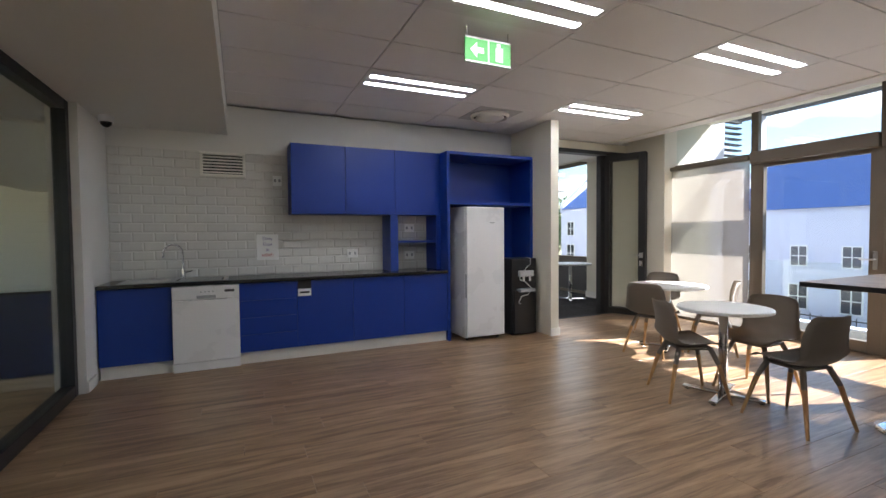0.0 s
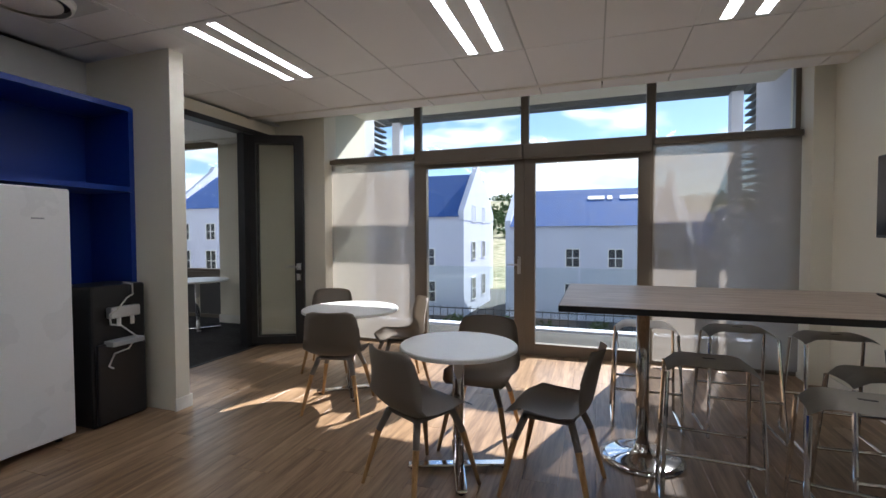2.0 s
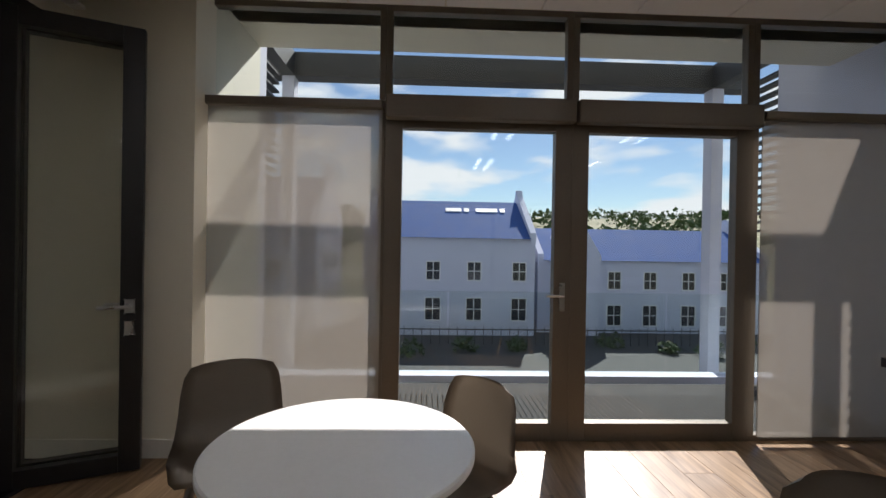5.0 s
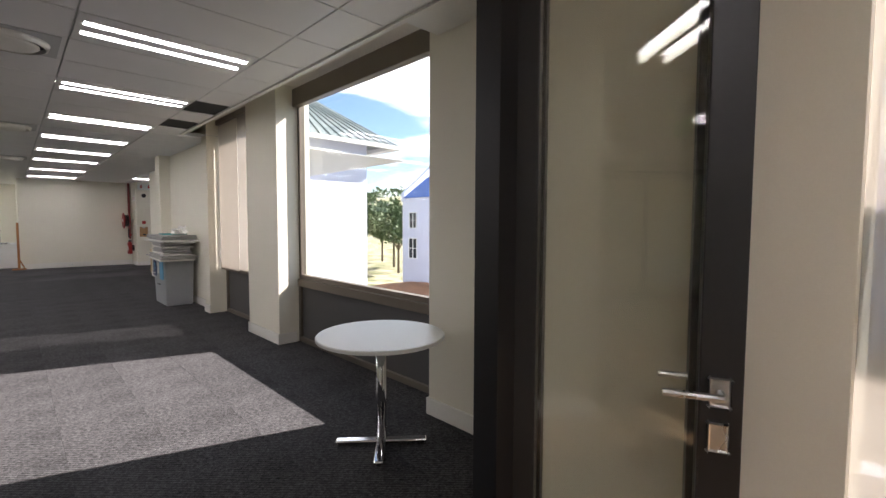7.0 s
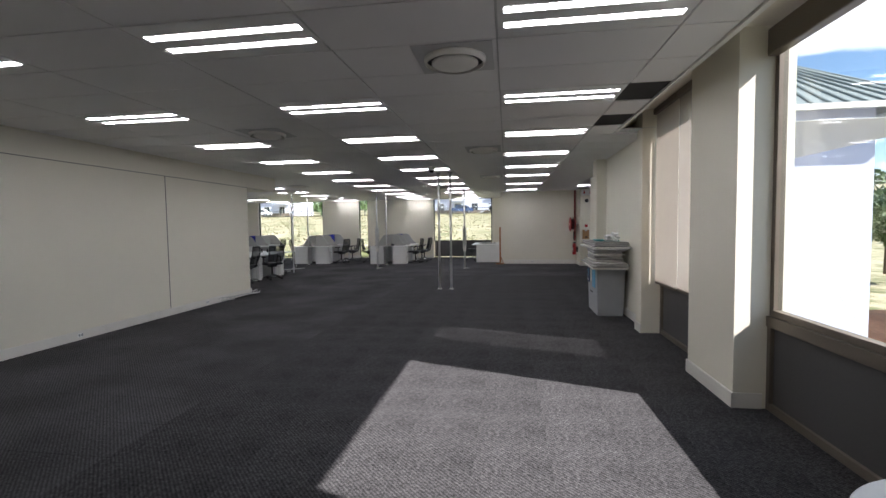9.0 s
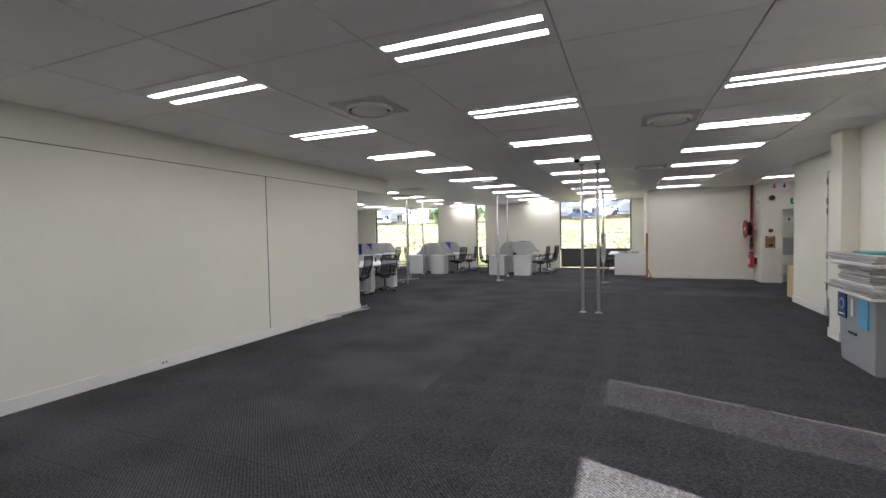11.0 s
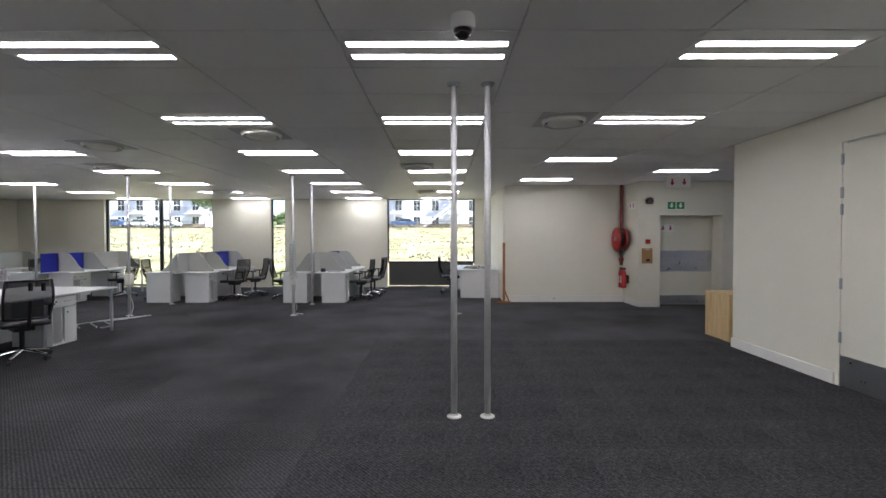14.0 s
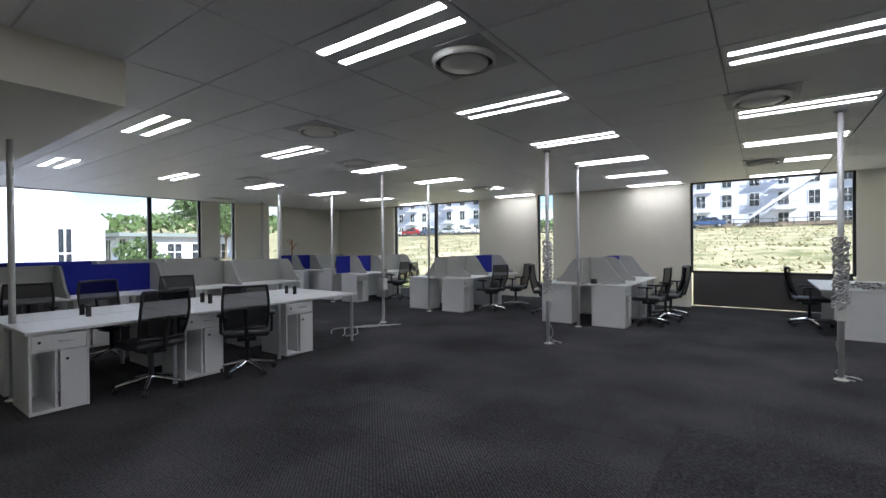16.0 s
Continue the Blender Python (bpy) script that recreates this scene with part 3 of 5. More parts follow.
built("wall_spandrel_north", boxes((1.55, FW + .06, .05, 4.27, FW + .2, .78)), M_SPANDREL, "dark grey panel below the north window")
# west windows
glazed_frame("window_7", "dark framed west window in two panes", LW - .12, [(17.0, .8, 21.21, 2.86), (21.21, .8, 22.52, 2.86)], bar=.05, material=M_BLACK_FRAME)
glazed_frame("window_8", "narrow dark framed west window", LW - .12, [(23.05, .05, 23.54, 2.86)], bar=.04, material=M_BLACK_FRAME)
glazed_frame("window_9", "narrow dark framed west window", LW - .12, [(24.7, .05, 25.17, 2.86)], bar=.04, material=M_BLACK_FRAME)

# ---- black folding doors, folded open ----
def glass_leaf(name, a, b, label, lever):
    a, b = Vector((*a, 0)), Vector((*b, 0))
    w = (b - a).length
    t = thing(name, label, "door", a, math.degrees(math.atan2(b.y - a.y, b.x - a.x)), kind="structure")
    part("door_frame", boxes((0, -.03, .01, .11, .03, 2.64), (w - .11, -.03, .01, w, .03, 2.64), (.11, -.03, .01, w - .11, .03, .11), (.11, -.03, 2.54, w - .11, .03, 2.64), bevel=.004), M_BLACK_FRAME, t)
    part("pane", boxes((.11, -.005, .11, w - .11, .005, 2.54)), M_GLASS_GREEN, t, "tinted glass pane").visible_shadow = False
    if lever:
        bm = B()
        for s in (-1, 1):
            box(bm, w - .085, s * .03, .95, w - .035, s * .042, 1.03, .006)
            tube(bm, [(w - .06, s * .03, .99), (w - .06, s * .085, .99), (w - .21, s * .085, .99)], .011)
            box(bm, w - .085, s * .03, .82, w - .035, s * .04, .90, .006)
        part("door_handle", bm, M_STEEL, t, "satin steel lever and keyhole plates")
    return t
glass_leaf("door_3", (5.80, 6.19), (6.08, 5.56), "black framed folding glass door leaf, open", True)
glass_leaf("door_4", (5.885, 6.22), (6.155, 5.61), "black framed folding glass door leaf, folded back", False)
built("door_track", boxes((4.03, 6.09, 2.64, 6.22, 6.25, 2.70), (5.70, 6.14, 0, 5.80, 6.24, 2.64)), M_BLACK_FRAME, "black head track of the folding doors", "door frame")
built("floor_strip", boxes((4.03, 6.045, 0, 6.22, 6.075, .006)), M_BLACK_FRAME, "dark threshold strip between planks and carpet", "trim")
# kitchen glass partition on the west side
t = thing("glass_partition", "black framed floor-to-bulkhead glass partition", "glass wall", kind="structure")
part("frame", boxes((-1.19, 5.16, 0, -1.09, 5.24, 2.5), (-1.19, 0.1, 0, -1.09, 5.16, .1), (-1.19, .1, 2.42, -1.09, 5.16, 2.5), (-1.19, 2.2, .1, -1.09, 2.28, 2.42), bevel=.004), M_BLACK_FRAME, t)
for y0, y1 in ((.1, 2.2), (2.28, 5.16)):
    part("pane", boxes((-1.145, y0, .1, -1.135, y1, 2.42)), M_GLASS_GREEN, t)

# ---- store double doors ----
for name, y0, y1 in (("door_5", 16.3, 16.72), ("door_6", 16.72, 17.95)):
    t = thing(name, "flush white store door with a grey kick plate, closed", "door", kind="structure")
    part("leaf", boxes((7.375, y0 + .004, .01, 7.42, y1 - .004, 2.495), bevel=.002), M_WALL, t)
    part("kick_plate", boxes((7.369, y0 + .01, .01, 7.375, y1 - .01, .32)), M_STEEL, t, "brushed steel kick plate")
    for z in (.45, 1.0, 1.76, 1.93, 2.27):
        part("hinge", rod(B(), (7.366, y1 - .01 if y1 > 17 else y0 + .01, z), (7.366, y1 - .01 if y1 > 17 else y0 + .01, z + .11), .014), M_GRATING, t)
    part("door_closer", boxes((7.32, y0 + .1, 2.40, 7.375, y0 + .36, 2.46), (7.33, y0 + .3, 2.47, 7.34, y1 - .1, 2.485), bevel=.003), M_STEEL, t)
    if y1 > 17:
        part("door_handle", tube(B(), [(7.375, 16.86, .98), (7.32, 16.86, .98), (7.32, 16.86, 1.28), (7.375, 16.86, 1.28)], .011), M_STEEL, t, "steel pull handle")
t = thing("door_7", "recessed pale fire door with steel push and kick plates", "door", kind="structure")
part("leaf", boxes((8.17, 23.75, 0, 9.57, 23.8, 2.06)), M_WALL, t)
part("push_plate", boxes((8.19, 23.742, .77, 9.55, 23.75, 1.26)), M_STEEL, t, "brushed steel push plate")
part("kick_plate", boxes((8.19, 23.742, .02, 9.55, 23.75, .22)), M_STEEL, t)

# ---- poles ----
def service_pole(x, y, wrapped=False):
    t = thing("service_pole", "slim silver floor-to-ceiling service pole" + (" wrapped in loose cables" if wrapped else ""), "pole", (x, y, 0), group="service poles")
    part("shaft", rod(B(), (0, 0, .008), (0, 0, CEIL - .02), .027, seg=20), M_POLE, t, smooth=True)
    part("foot", lathe(B(), [(.062, 0), (.062, .006), (.035, .014), (.03, .03)], seg=24), M_TRIM, t)
    part("collar", lathe(B(), [(.032, CEIL - .03), (.055, CEIL - .018), (.06, CEIL - .004)], seg=24), M_GREYBIN, t, "grey ceiling collar")
    if wrapped:
        rnd = random.Random(int(x * 10 + y))
        for k in range(5):
            pts = []
            for i in range(60):
                a = i * .55 + k
                r = .042 + .034 * rnd.random()
                pts.append((r * math.cos(a), r * math.sin(a), .75 + .75 * i / 60 + .04 * math.sin(k * 3 + i * .7)))
            part("cable", tube(B(), pts, .010, 5), M_CABLE, t)
        part("socket_box", boxes((-.05, -.05, .62, .05, .05, .82), bevel=.012), M_TRIM, t)
        pts = [(.03 * math.cos(i), .05 + .012 * i, .62 * (1 - i / 12) ** 2 + .012) for i in range(13)] + [(.07 * math.cos(i * .8) + .1, .09 * math.sin(i * .8) + .06, .012) for i in range(7)]
        part("loose_cable", tube(B(), pts, .006, 5), M_CABLE, t)
    return t
p0 = service_pole(3.385, 17.17)
for p in ((3.67, 17.17), (0.2, 23.88), (-3.17, 23.95), (-3.0, 17.17), (-6.35, 23.92), (-6.3, 22.32), (-9.6, 23.95)):
    copy_thing(p0, pose(*p, 0))
w0 = service_pole(.28, 22.32, True)
service_pole(3.51, 22.35, True)
t = service_pole(-3.02, 22.32)
t["label"] = "slim silver service pole with a white socket box"
part("socket_box", boxes((-.06, -.06, .62, .06, .06, .84), bevel=.012), M_TRIM, t)

# ---- kitchen units ----
CF = 5.55
def unit(name, label, x0, x1, doors, drawers=0):
    t = thing(name, label, "cabinet", (x0, CF, 0), group="blue base units")
    w = x1 - x0
    part("carcass", boxes((0, .02, .13, w, .545, .86)), M_BLUE, t)
    part("plinth", boxes((0, .05, 0, w, .07, .13)), M_TRIM, t, "pale plinth board")
    if drawers:
        h = .725 / drawers
        for i in range(drawers):
            part("drawer", boxes((.002, 0, .132 + i * h, w - .002, .019, .13 + (i + 1) * h - .002), bevel=.0015), M_BLUE, t)
    else:
        d = w / doors
        for i in range(doors):
            part("door", boxes((i * d + .0015, 0, .132, (i + 1) * d - .0015, .019, .855), bevel=.0015), M_BLUE, t)
    return t
unit("base_cabinet", "cobalt blue sink cabinet with a pale plinth", -1.02, -.42, 1)
unit("base_cabinet", "cobalt blue drawer unit with four drawers", 0.18, .76, 1, 4)
unit("base_cabinet", "cobalt blue double-door base cabinet", .76, 2.0, 2)
unit("base_cabinet", "cobalt blue base cabinet beside the fridge unit", 2.0, 2.58, 1)
built("worktop", boxes((-1.02, CF - .03, .862, 2.58, KW - .002, .90), bevel=.006), M_BLACK_TOP, "thin glossy black stone worktop", "worktop", "thing")
t = thing("sink", "stainless steel sink with drainer set in the worktop", "sink", (-.42, 5.78, .9))
part("rim", boxes((-.45, -.22, .001, .5, -.19, .008), (-.45, .19, .001, .5, .22, .008), (-.45, -.19, .001, -.41, .19, .008), (.46, -.19, .001, .5, .19, .008), (-.02, -.19, .001, .02, .19, .008), bevel=.002), M_STEEL, t)
part("basin", boxes((-.41, -.19, .001, -.02, .19, .003)), M_STEEL, t)
for i in range(7):
    part("drainer_rib", boxes((.05, -.16 + i * .05, .001, .44, -.14 + i * .05, .005)), M_STEEL, t)
t = thing("tap", "chrome swan-neck kitchen tap", "tap", (-.36, 6.0, .9))
pts = [(0, 0, 0), (0, 0, .28)] + [(-.09 + .09 * math.cos(a), 0, .28 + .09 * math.sin(a)) for a in [i * math.pi / 8 for i in range(1, 8)]] + [(-.18, 0, .28), (-.18, 0, .23)]
part("spout", tube(B(), pts, .011, 10), M_CHROME, t, smooth=True)
part("base", lathe(B(), [(.03, 0), (.03, .01), (.022, .02), (.022, .1)]), M_CHROME, t)
part("lever", tube(B(), [(.02, -.01, .07), (.09, -.02, .085)], .007), M_CHROME, t)
t = thing("dishwasher", "white front-loading dishwasher under the worktop", "dishwasher", (-.42, 5.50, 0))
part("body", boxes((.005, .03, .09, .605, .58, .855)), M_WHITE_APPL, t)
part("door", boxes((.005, 0, .10, .605, .03, .72), bevel=.006), M_WHITE_APPL, t)
part("control_panel", boxes((.005, 0, .725, .605, .03, .855), bevel=.006), M_WHITE_APPL, t)
part("handle", boxes((.22, -.006, .735, .39, .0, .765), bevel=.002), M_GREYBIN, t, "grey recessed grip")
part("display", boxes((.47, -.003, .79, .56, .0, .815)), M_BLACK, t)
for i in range(4):
    part("button", rod(B(), (.26 + i * .035, -.004, .80), (.26 + i * .035, 0, .80), .007), M_GREYBIN, t)
part("kick_plate", boxes((.005, .01, .01, .605, .04, .095)), M_WHITE_APPL, t)
t = thing("wall_cabinet", "run of cobalt blue wall cabinets with flush doors", "cabinet", (.74, 5.75, 1.60))
part("carcass", boxes((0, .02, 0, 1.84, .35, .80)), M_BLUE, t)
for i in range(3):
    part("door", boxes((i * .6133 + .0015, 0, .002, (i + 1) * .6133 - .0015, .019, .798), bevel=.0015), M_BLUE, t)
t = thing("open_shelf", "cobalt blue open shelf niche above the worktop", "shelf", (1.90, 5.75, .90))
part("side", boxes((0, 0, 0, .1, .349, .698)), M_BLUE, t)
part("side", boxes((.62, 0, 0, .68, .349, .698)), M_BLUE, t)
part("shelf", boxes((.1, .02, .35, .62, .349, .375)), M_BLUE, t)
t = thing("fridge_surround", "tall cobalt blue fridge surround with open top niche", "cabinet", (2.58, CF - .01, 0))
W = 1.325
part("side", boxes((0, 0, 0, .04, .555, 2.40), bevel=.002), M_BLUE, t)
part("side", boxes((W - .04, .03, 0, W, .555, 2.40), bevel=.002), M_BLUE, t)
part("top", boxes((.04, 0, 2.36, W - .04, .555, 2.40)), M_BLUE, t)
part("shelf", boxes((.04, 0, 1.73, W - .04, .555, 1.77)), M_BLUE, t)
part("back", boxes((.04, .535, 1.77, W - .04, .555, 2.36)), M_BLUE, t)
part("side_panel", boxes((W - .38, .50, 0, W - .04, .54, 1.73)), M_BLUE, t)
t = thing("fridge", "tall white single-door upright fridge", "fridge", (2.77, 5.38, 0))
part("body", boxes((0, .06, .03, .55, .66, 1.70), bevel=.01), M_WHITE_APPL, t)
part("door", boxes((0, 0, .05, .55, .055, 1.695), bevel=.012), M_WHITE_APPL, t)
part("badge", boxes((.33, -.002, 1.49, .40, .0, 1.50)), M_GREYBIN, t)
part("handle_recess", boxes((-.002, .012, .55, .0, .04, .85)), M_GREYBIN, t)
for x in (.05, .50):
    part("foot", rod(B(), (x, .1, 0), (x, .1, .035), .02), M_BLACK, t)
t = thing("water_cooler", "black freestanding water dispenser with draped white cable", "water dispenser", (3.46, 5.40, 0))
part("body", boxes((0, .03, 0, .40, .40, 1.02), bevel=.015), M_BLACK, t)
part("front", boxes((.02, 0, .02, .38, .03, .60), bevel=.01), M_BLACK_FRAME, t)
part("drip_tray", boxes((.08, -.07, .58, .32, .03, .62), bevel=.008), M_GREYBIN, t)
part("nozzle_panel", boxes((.1, -.03, .78, .32, .03, .86), bevel=.01), M_ALU, t)
for x in (.16, .26):
    part("tap", rod(B(), (x, -.02, .72), (x, -.02, .78), .014), M_WHITE, t)
part("cable", tube(B(), [(.18 + .10 * math.sin(i * .9), .0 - .04 * abs(math.cos(i * .7)), 1.04 - .05 * i + (.03 if i % 2 else 0)) for i in range(14)], .006, 6), M_CABLE, t, "white power cable")

# wall things in the kitchen
t = thing("wall_vent", "white louvred wall air grille", "air vent", (-.18, KW - .008, 2.02))
part("frame", boxes((0, -.04, 0, .46, 0, .03), (0, -.04, .24, .46, 0, .27), (0, -.04, .03, .03, 0, .24), (.43, -.04, .03, .46, 0, .24), bevel=.004), M_TRIM, t)
part("backing", boxes((.03, -.01, .03, .43, -.002, .24)), M_BLACK, t)
for i in range(6):
    part("slat", boxes((.03, -.035, .04 + i * .034, .43, -.012, .055 + i * .034)), M_TRIM, t)
def socket(at, turn, label="white double wall socket", w=.14, h=.11):
    t = thing("wall_socket", label, "socket", at, turn, group="wall sockets")
    part("plate", boxes((-w / 2, -.012, -h / 2, w / 2, 0, h / 2), bevel=.004), M_SIGNWHITE, t)
    for s in (-1, 1):
        part("outlet", boxes((s * w / 4 - .012, -.014, -.015, s * w / 4 + .012, -.012, .02)), M_GREYBIN, t)
    return t
socket((.62, KW - .008, 2.0), 0, "white thermostat plate on the wall", .1, .12)
socket((1.5, KW - .008, 1.12), 0)
socket((2.27, KW - .008, 1.08), 0)
socket((2.27, KW - .008, 1.44), 0)
socket((5.06, .05, 2.21), 180)
socket((4.90, .05, 2.25), 180, "white blank wall plate")
def lettering(words, size, at, material, parent):
    """Flat printed words facing -y, centred on at."""
    cu = bpy.data.curves.new("words", "FONT")
    cu.body, cu.size, cu.align_x, cu.extrude = words, size, "CENTER", .0006
    tmp = bpy.data.objects.new("words", cu)
    me = bpy.data.meshes.new_from_object(tmp)
    bpy.data.objects.remove(tmp)
    me.materials.append(material)
    ob = new("lettering", me)
    ob.parent = parent
    ob.matrix_basis = pose(*at, 90)
    return ob


t = thing("notice", "white laminated notice with purple writing", "sign", (.50, KW - .008, 1.22))
part("sheet", boxes((-.12, -.004, -.15, .12, 0, .15)), M_SIGNWHITE, t)
for i, (word, ink) in enumerate((("Dirty", M_PURPLE), ("Cups", M_PURPLE), ("in", M_PURPLE), ("HERE!", M_SIGNRED))):
    lettering(word, .05, (0, -.006, .085 - i * .065), ink, t)
t = thing("sticker", "black and white square sticker on the drawers", "label", (.84, CF - .001, .78))
part("upper", boxes((-.07, -.002, -.01, .07, 0, .08)), M_BLACK, t)
part("lower", boxes((-.07, -.002, -.09, .07, 0, -.01)), M_SIGNWHITE, t)
part("emblem", lathe(B(), [(.001, -.004), (.03, -.004), (.03, -.002), (.001, -.002)]), M_SIGNWHITE, t).matrix_basis = pose(0, 0, .035, 90)
part("text_bar", boxes((-.05, -.004, -.06, .05, -.002, -.04)), M_BLACK, t)
t = thing("security_camera", "small white dome security camera under the bulkhead", "camera", (-.92, 5.65, 2.5))
part("base", lathe(B(), [(.06, 0), (.065, -.02), (.06, -.06)]), M_SIGNWHITE, t)
part("dome", lathe(B(), [(.05, -.06), (.042, -.085), (.02, -.105), (.004, -.11)]), M_BLACK_GLOSS, t, smooth=True)
t = thing("security_camera", "white dome security camera on the office ceiling", "camera", (3.41, 16.05, CEIL - .003))
part("base", lathe(B(), [(.07, 0), (.075, -.04), (.07, -.08)]), M_SIGNWHITE, t)
part("dome", lathe(B(), [(.055, -.08), (.046, -.11), (.025, -.13), (.004, -.135)]), M_BLACK_GLOSS, t, smooth=True)
# exit sign hangs over the kitchen
def arrow_sign(t, x, z, s, material, d, down=False):
    bm = B()
    if down:
        prism(bm, [(x, z - s), (x + s, z), (x + .35 * s, z), (x + .35 * s, z + s), (x - .35 * s, z + s), (x - .35 * s, z), (x - s, z)], "y", d, d + .002)
    else:
        prism(bm, [(x - s, z), (x, z + s), (x, z + .35 * s), (x + s, z + .35 * s), (x + s, z - .35 * s), (x, z - .35 * s), (x, z - s)], "y", d, d + .002)
    part("arrow", bm, material, t, "white direction arrow")
t = thing("exit_sign", "green and white hanging emergency exit sign", "exit sign", (1.86, 3.3, 2.665))
part("panel", boxes((-.19, -.008, -.09, .19, .008, .09), bevel=.003), M_GREEN, t)
part("border", boxes((-.005, -.010, -.09, .005, -.008, .09), (-.19, -.010, .078, .19, -.008, .09), (-.19, -.010, -.09, .19, -.008, -.078)), M_SIGNWHITE, t)
arrow_sign(t, -.095, 0, .055, M_SIGNWHITE, -.011)
part("pictogram", boxes((.06, -.010, -.06, .12, -.008, .04), (.07, -.010, .045, .1, -.008, .07)), M_SIGNWHITE, t)
for x in (-.17, .17):
    part("hanger", rod(B(), (x, 0, .09), (x, 0, .163), .003, seg=6), M_STEEL, t)

# ---- kitchen furniture ----
def shell_chair(at, turn):
    """Faces +y at turn 0."""
    t = thing("cafe_chair", "taupe plastic shell chair on splayed oak legs", "chair", at, turn, group="cafe chairs")
    prof = [(.22, .435), (.20, .452), (.12, .448), (.02, .437), (-.08, .432), (-.15, .445), (-.195, .49), (-.215, .56), (-.235, .66), (-.255, .74), (-.268, .785), (-.272, .80)]
    wid = [.18, .205, .225, .232, .235, .235, .232, .225, .218, .205, .18, .13]
    bm, rows = B(), []
    for (y, z), w in zip(prof, wid):
        row = []
        for k in range(9):
            u = -1 + k / 4
            back = max(0, min(1, (z - .45) / .15))
            lift = (1 - back) * .045 * abs(u) ** 3 if y < .2 else 0
            wrap = back * .055 * u * u
            row.append(bm.verts.new((u * w, y + wrap, z + lift)))
        rows.append(row)
    for a, b in zip(rows, rows[1:]):
        for k in range(8):
            bm.faces.new((a[k], a[k + 1], b[k + 1], b[k]))
    bmesh.ops.solidify(bm, geom=list(bm.faces), thickness=.012)
    part("shell", bm, M_SHELL, t, smooth=True)
    bm = B()
    box(bm, -.13, -.13, .405, .13, .14, .43, .008)
    part("seat_frame", bm, M_SHELL_DARK, t, "dark taupe leg bracket")
    for sx in (-1, 1):
        for sy in (-1, 1):
            part("bracket", rod(B(), (sx * .12, sy * .12, .42), (sx * .165, sy * .165, .30), .020, .018), M_SHELL_DARK, t)
            part("leg", rod(B(), (sx * .165, sy * .165, .30), (sx * .225, sy * .235, 0), .018, .011), M_BEECH, t, "tapered oak leg")
    return t


def round_table(at, r=.37, h=.74, spin=20, group="round tables"):
    t = thing("round_table", "white round cafe table on a chrome cross base", "table", at, spin, group=group)
    part("tabletop", lathe(B(), [(r - .012, h - .028), (r, h - .022), (r, h - .006), (r - .006, h)], seg=64), M_WHITE, t)
    part("column", rod(B(), (0, 0, .03), (0, 0, h - .028), .034, seg=24), M_CHROME, t, smooth=True)
    for k in range(4):
        a = k * math.pi / 2
        bm = B()
        box(bm, .02, -.032, .012, .30, .032, .032, .008)
        bm.transform(Matrix.Rotation(a, 4, "Z"))
        part("foot", bm, M_CHROME, t, "flat polished cross foot")
        part("glide", lathe(B(), [(.018, 0), (.018, .012)], (.27 * math.cos(a), .27 * math.sin(a), 0), 12), M_BLACK, t)
    return t
T1, T2 = (3.80, 2.82, 0), (4.76, 4.11, 0)
round_table(T1, r=.345)
tb = round_table(T2, r=.42, spin=35)
copy_thing(tb, pose(6.33, 7.62, 0, 0, 0, 50))
c0 = shell_chair((3.57, 2.97, 0), -119)
for x, y, a in ((3.77, 2.27, -9), (4.19, 2.78, 90), (4.42, 4.02, -76), (5.31, 4.70, 111), (5.08, 3.78, 36)):
    copy_thing(c0, pose(x, y, 0, 0, 0, a))

t = thing("bar_table", "long grey-oak bar table fixed to a dark panel", "table", (0, 0, 0))
part("tabletop", boxes((3.72, .252, .972, 4.84, 2.24, 1.008), bevel=.004), M_ASH, t)
part("edge_band", boxes((3.716, .252, .974, 3.72, 2.24, 1.006), (3.72, 2.24, .974, 4.84, 2.244, 1.006)), M_BLACK, t, "dark edge band")
part("column", rod(B(), (4.27, 1.78, .03), (4.27, 1.78, .972), .038, seg=28), M_CHROME, t, smooth=True)
part("base", lathe(B(), [(.24, 0), (.245, .008), (.20, .018), (.09, .035), (.05, .06), (.045, .10)], (4.27, 1.78, 0), 48), M_CHROME, t, "round polished base", smooth=True)
t = thing("tv_panel", "freestanding charcoal media panel against the wall", "panel", (0, 0, 0))
part("board", boxes((3.93, .05, 0, 4.91, .25, 1.955), bevel=.003), M_DARKPANEL, t)
part("cable_grommet", rod(B(), (4.36, .258, .86), (4.36, .25, .86), .045, seg=20), M_BLACK, t)
t = thing("television", "large black flat television with a glossy screen", "television", (0, 0, 0))
part("body", boxes((4.02, .30, 1.353, 4.945, .34, 1.88), bevel=.006), M_BLACK, t)
part("screen", boxes((4.03, .34, 1.37, 4.935, .343, 1.87)), M_BLACK_GLOSS, t, "glossy black screen")
part("bracket", boxes((4.25, .25, 1.45, 4.7, .30, 1.75)), M_BLACK, t)
t = thing("power_socket", "black power socket on the media panel", "socket", (4.05, .25, .87))
part("plate", boxes((-.07, 0, -.04, .07, .012, .04), bevel=.004), M_BLACK, t)
part("switch", boxes((-.03, .012, -.015, .0, .016, .015)), M_GREYBIN, t)
t = thing("cable", "black cable lying on the bar table", "cable", (0, 0, 0))
part("cord", tube(B(), [(4.45 - .012 * i, .48 + .10 * math.sin(i * .45), 1.015 + (.03 * math.sin(i * .5) if 0 < i < 6 else 0)) for i in range(12)], .006, 6), M_BLACK, t)
part("cord", tube(B(), [(4.36, .262, .86), (4.40, .30, .83), (4.46, .36, .83), (4.52, .34, .87), (4.54, .30, .93), (4.54, .30, .968)], .006, 6), M_BLACK, t)


